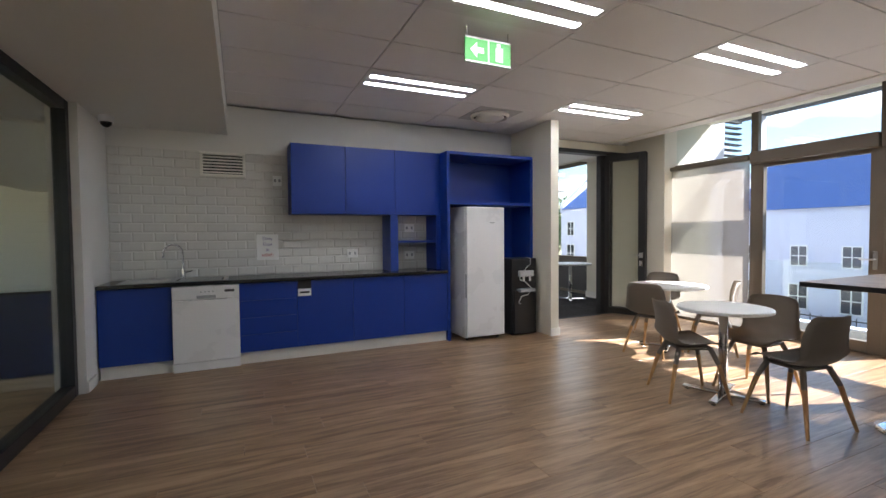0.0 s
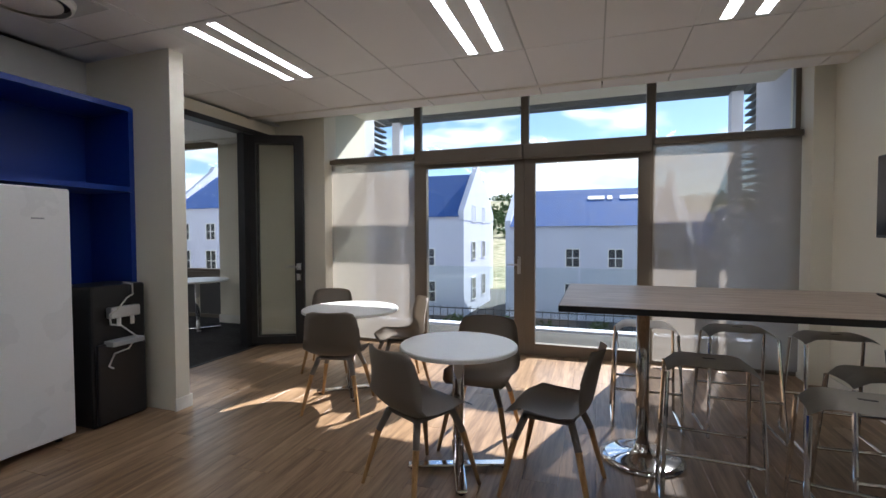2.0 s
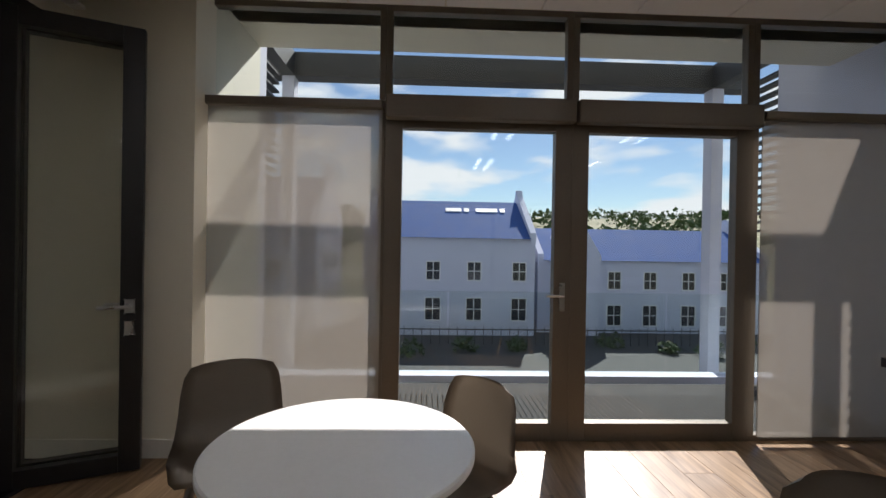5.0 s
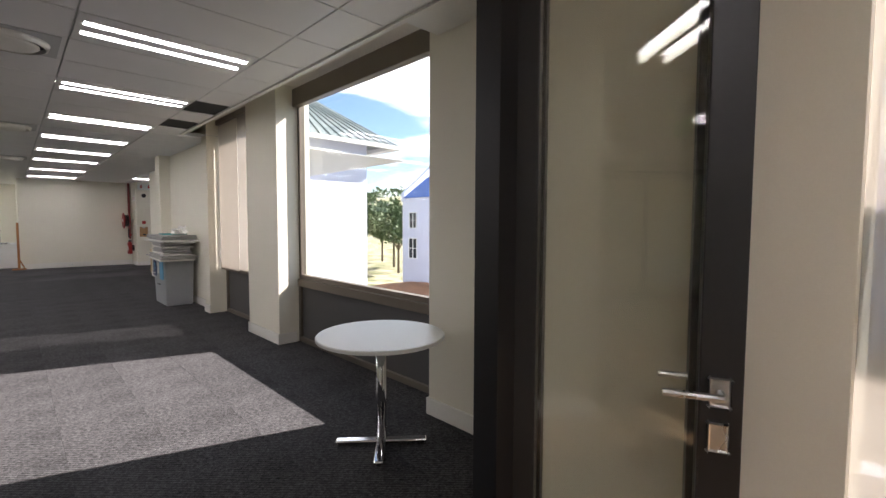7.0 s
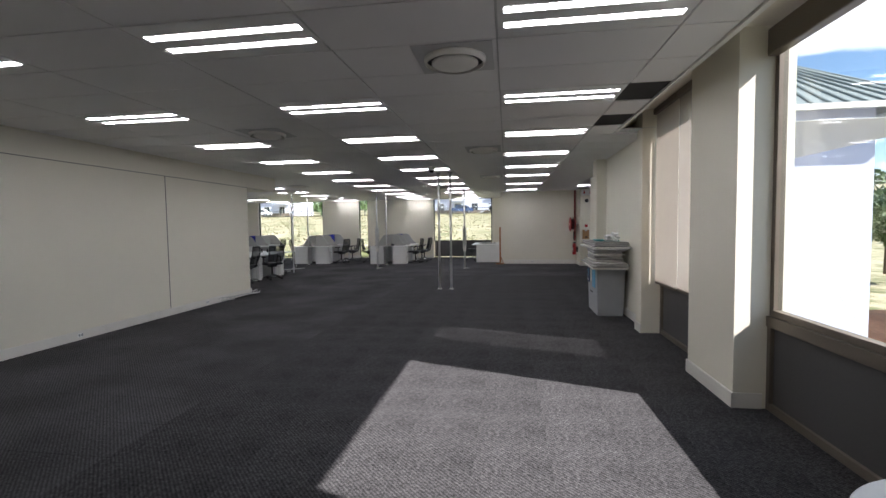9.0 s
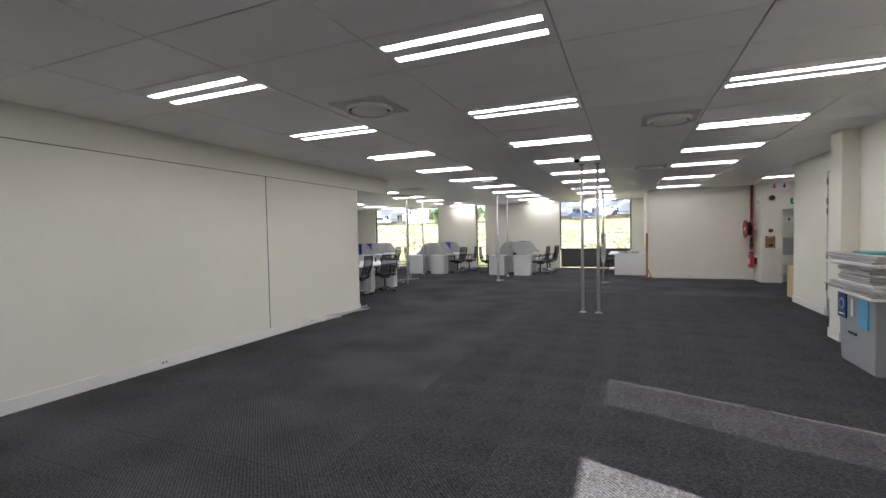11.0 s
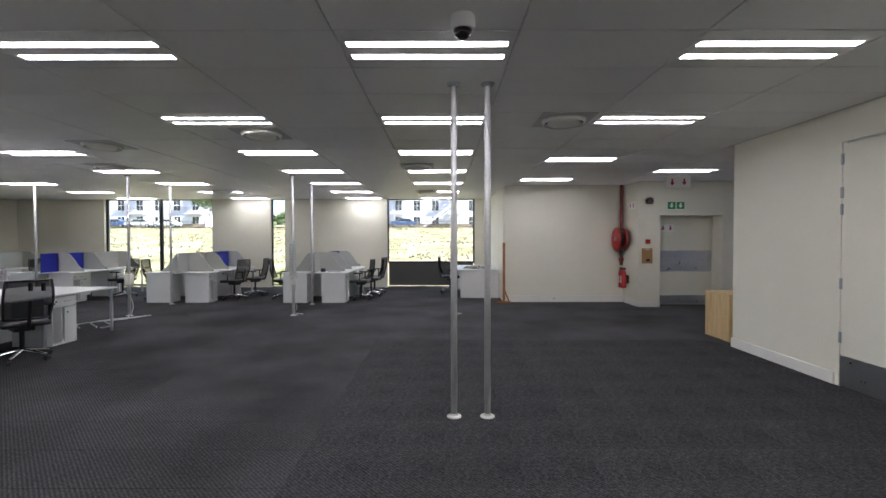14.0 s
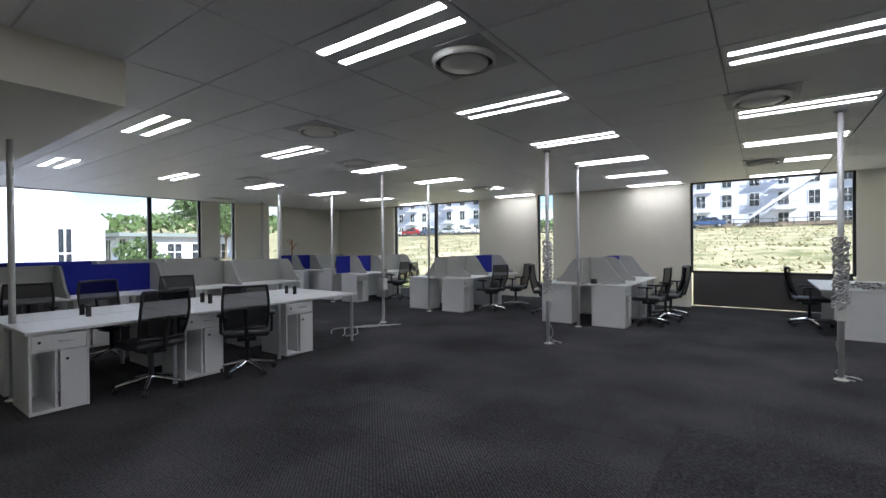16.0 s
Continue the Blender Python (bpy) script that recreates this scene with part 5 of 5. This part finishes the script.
part("beam", boxes((9.0, -.4, 3.5, 9.22, 6.1, 3.8)), M_BEAM, t, "dark steel edge beam")
part("wall_head", boxes((6.62, .16, 3.1, 6.85, 5.5, 4.05)), M_SOFFIT, t)
for y in (.0, 5.55):
    part("side_beam", boxes((7.9, y, 3.5, 9.0, y + .15, 3.8)), M_BEAM, t)
    part("post", boxes((9.0, y, -.34, 9.18, y + .15, 3.5)), M_RENDER, t)
    for i in range(18):
        part("louvre", boxes((7.92, y + .02, 1.6 + i * .1, 8.5, y + .12, 1.625 + i * .1)), M_BEAM, t)


def sash(parent, axis, pos, u, z, w, h, out):
    """A small-paned window in a wall facing out along axis."""
    def bb(u0, z0, u1, z1, d0, d1):
        a, b = sorted((pos + out * d0, pos + out * d1))
        return (a, u0, z0, b, u1, z1) if axis == "x" else (u0, a, z0, u1, b, z1)
    wn_ = part("window", boxes(bb(u - w / 2, z, u + w / 2, z + h, -.02, .02)), M_DARKGLASS, parent, "dark glazed window")
    part("frame", boxes(bb(u - w / 2 - .06, z - .06, u + w / 2 + .06, z, -.02, .06), bb(u - w / 2 - .06, z + h, u + w / 2 + .06, z + h + .06, -.02, .06), bb(u - w / 2 - .06, z, u - w / 2, z + h, -.02, .06), bb(u + w / 2, z, u + w / 2 + .06, z + h, -.02, .06),
         bb(u - .025, z, u + .025, z + h, .02, .05), bb(u - w / 2, z + h / 2 - .025, u + w / 2, z + h / 2 + .025, .02, .05)), M_SIGNWHITE, wn_)


def gabled_house(label, x0, y0, x1, y1, base, eave, ridge, wins, along="y", roof=None, parapet=.35, front=-1):
    t = thing("house", label, "house", group="white houses")
    part("wall", boxes((x0, y0, base, x1, y1, eave)), M_RENDER, t)
    if along == "y":
        xm = (x0 + x1) / 2
        part("roof", prism(B(), [(x0 - .25, eave - .05), (xm, ridge), (x1 + .25, eave - .05)], "y", y0 + .3, y1 - .3), roof or M_SLATE, t)
        for a, b in ((y0 - .03, y0 + .35), (y1 - .35, y1 + .03)):
            part("gable", prism(B(), [(u, v) for u, v in ((x0 - .1, eave - .3), (x0 - .1, eave + parapet), (xm - .5, ridge + parapet), (xm - .2, ridge + parapet + .5), (xm + .2, ridge + parapet + .5), (xm + .5, ridge + parapet), (x1 + .1, eave + parapet), (x1 + .1, eave - .3))], "y", a, b), M_RENDER, t, "white gable parapet")
    else:
        ym = (y0 + y1) / 2
        part("roof", prism(B(), [(y0 - .25, eave - .05), (ym, ridge), (y1 + .25, eave - .05)], "x", x0 + .3, x1 - .3), roof or M_SLATE, t)
        for a, b in ((x0 - .03, x0 + .35), (x1 - .35, x1 + .03)):
            part("gable", prism(B(), [(y0 - .1, eave - .3), (y0 - .1, eave + parapet), (ym - .5, ridge + parapet), (ym, ridge + parapet + .6), (ym + .5, ridge + parapet), (y1 + .1, eave + parapet), (y1 + .1, eave - .3)], "x", a, b), M_RENDER, t, "white gable parapet")
    for axis, pos, out, us, zs in wins:
        for u in us:
            for z, w, h in zs:
                sash(t, axis, pos, u, z, w, h, out)
    return t
ROWS2 = ((-.65, .8, 1.1), (-3.15, .9, 1.35))
h = gabled_house("white rendered house with a blue slate roof and skylights", 31, -3.0, 40, 7.75, -4.4, 2.0, 4.7, [("x", 31, -1, (-2.0, .83, 3.4, 6.35), ROWS2)])
for y, half in ((2.0, .55), (1.1, .17), (-.3, .75), (-1.4, .17)):
    bm = B(); box(bm, -.26, -half, -.03, .26, half, .06, .01)
    bm.transform(Matrix.Translation((34.2, y, 1.95 + 2.75 * (34.2 - 30.75) / 4.75)) @ Matrix.Rotation(-math.atan2(2.75, 4.75), 4, "Y"))
    part("skylight", bm, M_SIGNWHITE, h, "pale skylight")
gabled_house("white gabled house end-on with a blue roof", 30, 10.4, 38, 19.6, -4.4, 2.7, 6.0, [("x", 30, -1, (12.9, 15.4, 17.9), ROWS2), ("y", 10.4, -1, (32.5, 35.5), ((-.3, .85, 1.2), (-3.2, .95, 1.5), (2.4, .8, 1.1)))])
gabled_house("white house with a blue roof further along", 27, 20.4, 35, 32.9, -4.4, 3.5, 6.4, [("x", 27, -1, (21.9, 24.2, 26.6, 29.1, 31.6), ((1.15, .8, 1.15), (-1.2, .9, 1.5)))])
gabled_house("long white house with a blue roof and cross gables", 32.2, -19, 40, -3.5, -4.4, .7, 2.9, [("x", 32.2, -1, (-8.6, -11.0, -13.6, -16.2), ((-1.2, .8, 1.1), (-3.6, .9, 1.3)))])
gabled_house("small white cross-gabled wing", 31.2, -7.2, 35, -4.4, -4.4, .6, 2.3, [("x", 31.2, -1, (-5.8,), ((-.3, .7, 1.1), (-3.1, .7, 1.1)))], along="x")
gabled_house("tall white gabled house further back", 41, 12.6, 49, 23, -4.4, 3.2, 6.0, [("y", 12.6, -1, (43.2, 46.8), ((-.2, .8, 1.2), (2.4, .7, 1.1)))])
# neighbouring wing with a ribbed metal roof
t = thing("house", "white neighbouring wing with a ribbed grey metal roof", "house")
part("wall", boxes((10.1, 19.0, -4.4, 14.05, 32, 4.4)), M_RENDER, t)
bm = B()
o = [(9.6, 18.6), (14.9, 18.6), (14.9, 33), (9.6, 33)]
lo = [bm.verts.new((x, y, 4.35)) for x, y in o]
hi = [bm.verts.new((12.0, 21.8, 6.6)), bm.verts.new((12.6, 21.8, 6.6)), bm.verts.new((12.6, 30, 6.6)), bm.verts.new((12.0, 30, 6.6))]
for i in range(4):
    bm.faces.new((lo[i], lo[(i + 1) % 4], hi[(i + 1) % 4], hi[i]))
bm.faces.new(hi), bm.faces.new(list(reversed(lo)))
part("roof", bm, M_ZINC, t, "ribbed grey metal roof")
bm = B()
for i in range(15):
    k = i / 14
    a = Vector((9.6 + 5.6 * k, 18.6, 4.37)); top = Vector((12.0 + .6 * k, 21.8, 6.62))
    rod(bm, a, top, .035, seg=6)
    a = Vector((14.9, 18.6 + 14.4 * k, 4.37)); top = Vector((12.6, 21.8 + 8.2 * k, 6.62))
    rod(bm, a, top, .035, seg=6)
part("roof_ribs", bm, M_ZINC, t)
part("gutter", boxes((9.5, 18.5, 4.22, 15.3, 18.6, 4.36), (14.9, 18.6, 4.22, 15.3, 33, 4.36)), M_TRIM, t)
# west and north neighbours
gabled_house("white gabled house seen to the west", -26, 15, -18, 22.5, -4.4, 2.5, 5.4, [("x", -18, 1, (21.26,), ((.2, .4, 2.2),))], along="x", parapet=.05)


def apartment(label, x0, y0, x1, y1, base, floors, fh, bays):
    t = thing("apartment_building", label, "building")
    part("wall", boxes((x0, y0, base, x1, y1, base + floors * fh)), M_RENDER, t)
    part("stone_base", boxes((x0 - .05, y0 - .06, base - .5, x1 + .05, y0, base + 1.1)), M_STONE, t, "rubble stone base")
    part("roof", boxes((x0 - .6, y0 - 1.0, base + floors * fh, x1 + .6, y1, base + floors * fh + .3)), M_ZINC, t)
    for f in range(floors):
        z = base + f * fh
        for i in range(bays):
            u = x0 + (x1 - x0) * (i + .5) / bays
            if i % 3 == 1:
                b = part("balcony", boxes((u - 1.6, y0 - 1.4, z + fh - .25, u + 1.6, y0, z + fh - .05)), M_RENDER, t)
                part("rail", boxes(*[(u - 1.55 + k * .31, y0 - 1.38, z + fh - .05, u - 1.52 + k * .31, y0 - 1.35, z + fh + .9) for k in range(11)], (u - 1.6, y0 - 1.4, z + fh + .9, u + 1.6, y0 - 1.33, z + fh + .95)), M_BEAM, b)
            sash(t, "y", y0, u, z + .5, 1.3, 2.0, -1)
    return t
apartment("white and stone apartment block above the bank", -11, 102, 22, 114, 3.7, 4, 3.2, 9)
apartment("white apartment block beyond the parked cars", -72, 100, -43, 112, 3.7, 3, 3.2, 8)
a = apartment("low white building with dark windows to the west", -60, 31, -40, 40, -2.9, 2, 2.7, 6)
for u in (32.3, 34.4, 36.5, 38.6):
    for z in (-2.4, .4):
        sash(a, "x", -40, u, z, 1.2, 1.5, 1)
t = thing("staircase", "white outside stair of the apartment block", "stairs", (0, 0, 0))
bm = B()
prism(bm, [(-1, 3.8), (-.6, 3.8), (9.4, 11.2), (9.4, 11.7), (9.0, 11.7)], "y", 98.6, 98.9)
part("stringer", bm, M_RENDER, t)
part("steps", boxes(*[(-.8 + i * .42, 98.9, 3.9 + i * .31, -.3 + i * .42, 100.4, 4.0 + i * .31) for i in range(24)]), M_CONC, t)


def car(x, y, z, turn, paint, label):
    t = thing("car", label, "car", (x, y, z), turn, group="parked cars")
    bm = B()
    prism(bm, [(-2.1, .35), (-2.15, .75), (-1.9, .95), (-1.2, 1.0), (-.75, 1.42), (.9, 1.46), (1.5, 1.02), (2.05, .92), (2.15, .6), (2.1, .35)], "y", -.85, .85)
    part("body", bm, paint, t)
    bm = B()
    prism(bm, [(-1.05, 1.0), (-.68, 1.36), (.85, 1.39), (1.3, 1.02)], "y", -.87, .87)
    part("window", bm, M_DARKGLASS, t)
    for sx in (-1.35, 1.35):
        for sy in (-.8, .8):
            w = part("wheel", rod(B(), (sx, sy - .1, .32), (sx, sy + .1, .32), .32, seg=20), M_BLACK, t)
            part("rim", rod(B(), (sx, sy - .105, .32), (sx, sy + .105, .32), .19, seg=12), M_ALU, w)
    return t
P_SILVER = mat("silver_paint", (.55, .56, .58), .3, metal=.4)
P_WHITE = mat("white_car_paint", (.75, .75, .75), .3)
P_BLUE = mat("blue_car_paint", (.05, .09, .2), .3)
P_RED = mat("red_car_paint", (.3, .03, .03), .3)
for x, paint, label in ((-3.5, P_BLUE, "dark blue parked car on the parking strip"), (-44, P_WHITE, "white parked car on the parking strip"), (-48.5, P_SILVER, "silver parked car on the parking strip"), (-53, P_BLUE, "dark blue parked car on the parking strip"), (-58, P_RED, "red parked car on the parking strip"), (-64, P_WHITE, "white parked car on the parking strip")):
    car(x, 89.5, 3.78, 12 if x < 0 else -8, paint, label)
t = thing("bank_fence", "low dark fence along the parking strip", "fence")
for i in range(44):
    part("post", boxes((-78 + i * 2.1, 86.6, 3.5, -77.9 + i * 2.1, 86.7, 4.7)), M_BEAM, t)
part("rail", boxes((-78, 86.62, 4.6, 14, 86.68, 4.68)), M_BEAM, t)
part("rail", boxes((-78, 86.62, 4.1, 14, 86.68, 4.16)), M_BEAM, t)


def leaf_cloud(bm, c, r, n, size, rnd, flat=.75):
    for _ in range(n):
        d = Vector((rnd.gauss(0, 1), rnd.gauss(0, 1), rnd.gauss(0, 1))).normalized() * (rnd.random() ** .4)
        p = Vector(c) + Vector((d.x * r, d.y * r, d.z * r * flat))
        s = size * rnd.uniform(.6, 1.3)
        a, b = Vector((rnd.gauss(0, 1), rnd.gauss(0, 1), rnd.gauss(0, 1))).normalized() * s, Vector((rnd.gauss(0, 1), rnd.gauss(0, 1), rnd.gauss(0, 1))).normalized() * s
        vs = [bm.verts.new(p + q) for q in (-a, b, a, -b * .6)]
        bm.faces.new(vs)


def tree(x, y, h, r, seed, label="broad leafy green tree"):
    rnd = random.Random(seed)
    z = ground_height(x, y) - .1
    t = thing("tree", label, "tree", (x, y, z), group="trees")
    bm = B()
    rod(bm, (0, 0, 0), (0, 0, h * .5), .05 * h * .4, .03 * h * .4)
    tips = []
    for k in range(6):
        a = k * 1.05 + rnd.random()
        tip = (math.cos(a) * r * .55, math.sin(a) * r * .55, h * rnd.uniform(.55, .85))
        rod(bm, (0, 0, h * .35), tip, .03 * h * .3, .01, 8)
        tips.append(tip)
    part("trunk", bm, M_BARK, t)
    bm = B()
    for tip in tips + [(0, 0, h * .85)]:
        leaf_cloud(bm, tip, r * rnd.uniform(.4, .62), 260, .05 * h * .55, rnd)
    part("crown", bm, M_LEAF, t)
    return t
for i, (x, y, hh, r) in enumerate(((29, 46, 8, 2.8), (24, 40, 7, 3), (20, 44, 8, 3.4), (27, 52, 8, 3.5), (-36, 30.5, 5.4, 2.0), (-37, 37.5, 5.2, 1.9), (-38, 92, 6, 2.8), (45, 60, 9, 4), (-46, 40, 8, 3.5), (33, 50, 9, 4.2), (37, 46, 8, 3.6), (31, 57, 10, 4.6), (24, 50, 8, 4), (41, 52, 9, 4))):
    tree(x, y, hh, r, i)
rnd = random.Random(77)
for i in range(10):
    x, y = 26 + rnd.uniform(-1.5, 2.5), -14 + i * 2.6 + rnd.uniform(-.6, .6)
    t = thing("shrub", "low green garden shrub before the houses", "shrub", (x, y, ground_height(x, y) - .05), group="shrubs")
    bm = B()
    leaf_cloud(bm, (0, 0, .5), rnd.uniform(.5, .9), 160, .13, rnd)
    part("foliage", bm, M_LEAF, t)
t = thing("garden_fence", "dark palisade fence before the houses", "fence")
for i in range(60):
    part("pale", boxes((28.4, -14 + i * .5, -4.3, 28.44, -13.96 + i * .5, -3.1)), M_BEAM, t)
part("rail", boxes((28.38, -14, -3.3, 28.46, 16, -3.24)), M_BEAM, t)
def yard_shed():
    t = thing("shed", "low white flat-roofed shed in the yard", "shed", (22.6, 18.4, ground_height(22.6, 18.4)))
    part("wall", boxes((-1.9, -1.6, 0, 1.9, 1.6, 1.65), bevel=.02), M_RENDER, t)
    part("roof", boxes((-2.05, -1.75, 1.65, 2.05, 1.75, 1.78), bevel=.02), M_CONC_PALE, t)
    part("door", boxes((-1.93, -.5, .05, -1.9, .4, 1.55)), M_ZINC, t)


yard_shed()
t = thing("water_tank", "teal green plastic water tank in the yard", "water tank", (19.9, 20.6, ground_height(19.9, 20.6)))
part("body", lathe(B(), [(.62, 0), (.65, .05)] + [(.65 - .015 * (k % 2), .05 + .12 * k) for k in range(1, 9)] + [(.60, 1.08), (.3, 1.2)], seg=32), M_TANK, t, smooth=True)
part("lid", lathe(B(), [(.25, 1.19), (.25, 1.26), (.2, 1.29)], seg=24), M_TANK, t)
built("retaining_wall", boxes((14.6, 26.3, -4.5, 26.9, 26.5, -3.55), bevel=.02), M_CONC_PALE, "low pale concrete retaining wall in the yard", "wall")
bm = B()
NX, NY = 26, 16
grid = []
for i in range(NX + 1):
    row = []
    for k in range(NY + 1):
        x, y = 14.8 + 12.1 * i / NX, 26.5 + 9 * k / NY
        d = 1 - k / NY
        row.append(bm.verts.new((x, y, -4.45 + (.75 + .75 * math.sin(math.pi * min(1, k / NY * 1.15))) * (1 if k < NY else 0) + .25 * noise.noise(Vector((x * .8, y * .8, 2))) * d)))
    grid.append(row)
for a, b in zip(grid, grid[1:]):
    for k in range(NY):
        bm.faces.new((a[k], b[k], b[k + 1], a[k + 1]))
built("earth_bank", bm, M_EARTH, "bare reddish earth bank behind the retaining wall", "ground", smooth=True)
rnd = random.Random(31)
for i in range(7):
    x, y = 17.5 + i * 1.25 + rnd.uniform(-.3, .3), 25.3 + rnd.uniform(-.5, .4)
    t = thing("shrub", "pale green shrub before the retaining wall", "shrub", (x, y, ground_height(x, y) - .05), group="yard shrubs")
    bm = B()
    leaf_cloud(bm, (0, 0, .5), rnd.uniform(.6, .95), 220, .10, rnd)
    part("foliage", bm, M_LEAF, t)
# dry tufts on the north bank
bm = B()
rnd = random.Random(13)
for i in range(4200):
    x, y = rnd.uniform(-48, 24), 31 + 55 * rnd.random() ** 1.3
    z = ground_height(x, y)
    for _ in range(3):
        dx, dy, hh = rnd.uniform(-.35, .35), rnd.uniform(-.35, .35), rnd.uniform(.04, .16)
        w = rnd.uniform(.04, .12)
        bm.faces.new([bm.verts.new(p) for p in ((x + dx - w, y + dy, z - .05), (x + dx + w, y + dy, z - .05), (x + dx * 1.7, y + dy * 1.5, z + hh))])
tagged(part("grass_tufts", bm, M_STRAW, None), "dry straw-coloured grass tufts on the bank", "grass", "", "stuff")
# wooded hills: foliage and scattered roofs far away
bm = B()
rnd = random.Random(21)
for i in range(1500):
    a = rnd.uniform(-math.pi, math.pi)
    r = rnd.uniform(150, 330)
    x, y = r * math.cos(a), 10 + r * math.sin(a)
    leaf_cloud(bm, (x, y, ground_height(x, y) + 2), rnd.uniform(3, 7), 26, 1.2, rnd, .45)
tagged(part("far_woods", bm, M_LEAF, None), "distant wooded hillside", "trees", "", "stuff")

# ---- floor pieces last: planks and carpet tiles ----
def slab_mesh(name, lx, ly, h, material, bev):
    bm = B()
    v = [bm.verts.new(p) for p in ((0, 0, 0), (lx, 0, 0), (lx, ly, 0), (0, ly, 0), (0, 0, h - bev), (lx, 0, h - bev), (lx, ly, h - bev), (0, ly, h - bev), (bev, bev, h), (lx - bev, bev, h), (lx - bev, ly - bev, h), (bev, ly - bev, h))]
    for a, b in ((0, 4), (4, 8)):
        for i in range(4):
            j = (i + 1) % 4
            bm.faces.new((v[a + i], v[a + j], v[b + j], v[b + i]))
    bm.faces.new(v[8:12])
    return mesh_of(name, bm, material)
def brick_tile(lx, lz):
    """A glazed wall tile facing -y with a bevelled rim."""
    bm = B()
    b = .012
    v = [bm.verts.new(p) for p in ((0, 0, 0), (lx, 0, 0), (lx, 0, lz), (0, 0, lz), (0, -.003, 0), (lx, -.003, 0), (lx, -.003, lz), (0, -.003, lz), (b, -.008, b), (lx - b, -.008, b), (lx - b, -.008, lz - b), (b, -.008, lz - b))]
    for a, c in ((0, 4), (4, 8)):
        for i in range(4):
            j = (i + 1) % 4
            bm.faces.new((v[a + i], v[a + j], v[c + j], v[c + i]))
    bm.faces.new(v[8:12])
    return mesh_of("tile", bm, M_TILE)
splash = bpy.data.objects["wall_kitchen_back"]
tile_cache = {}
TW, TH = .20, .10
for r in range(14):
    z = .902 + r * TH
    xe = 2.575 if z + TH < 1.62 else .738
    x = -1.025 - (TW / 2 if r % 2 else 0)
    while x < xe - .02:
        x0, x1 = max(x, -1.025), min(x + TW, xe)
        k = round(x1 - x0 - .002, 3)
        if k > .02:
            if k not in tile_cache:
                tile_cache[k] = brick_tile(k, TH - .002)
            ob = new("tile", tile_cache[k])
            ob.parent, ob.location = splash, (x0, KW, z)
        x += TW
floor = thing("floor", "oak-look vinyl planks laid along the room", "floor", kind="structure")
PW, PL = .20, 1.5
cache = {}
rnd = random.Random(3)
y = 0.05
while y < 6.04:
    w = min(PW, 6.045 - y)
    x = -3.0 - rnd.uniform(0, PL)
    while x < 6.5:
        x0, x1 = max(x, -3.0), min(x + PL, 6.5)
        if x1 - x0 > .05:
            k = (round(x1 - x0, 2), round(w, 2))
            if k not in cache:
                cache[k] = slab_mesh("plank", x1 - x0 - .001, w - .001, .03, M_PLANK, .0012)
            ob = new("plank", cache[k])
            ob.parent, ob.location = floor, (x0, y, -.03)
        x += PL
    y += PW
carpet = thing("carpet", "charcoal ribbed carpet tiles with faint worn patches", "carpet", kind="structure")
ct = slab_mesh("carpet_tile", .4996, .4996, .03, M_CARPET, .0006)
rest = B()
for i in range(-21, 22):
    for j in range(44):
        x, y = 2.3 + i * .5, 6.075 + j * .5
        if x + .5 < -10.4 or (x + .3 < -1.37 and y < 14.8) or (x > 7.3 and not 19.4 < y < 23.9) or x > 11:
            continue
        if -0.3 < i < 10 and y < 20:
            ob = new("carpet_tile", ct)
            ob.parent, ob.location = carpet, (x, y, -.03)
        else:
            v = [rest.verts.new(p) for p in ((x, y, -.002), (x + .4985, y, -.002), (x + .4985, y + .4985, -.002), (x, y + .4985, -.002), (x + .002, y + .002, 0), (x + .4965, y + .002, 0), (x + .4965, y + .4965, 0), (x + .002, y + .4965, 0))]
            for a in range(4):
                rest.faces.new((v[a], v[(a + 1) % 4], v[4 + (a + 1) % 4], v[4 + a]))
            rest.faces.new(v[4:8])
tagged(part("carpet_field", rest, M_CARPET, carpet), kind="stuff")
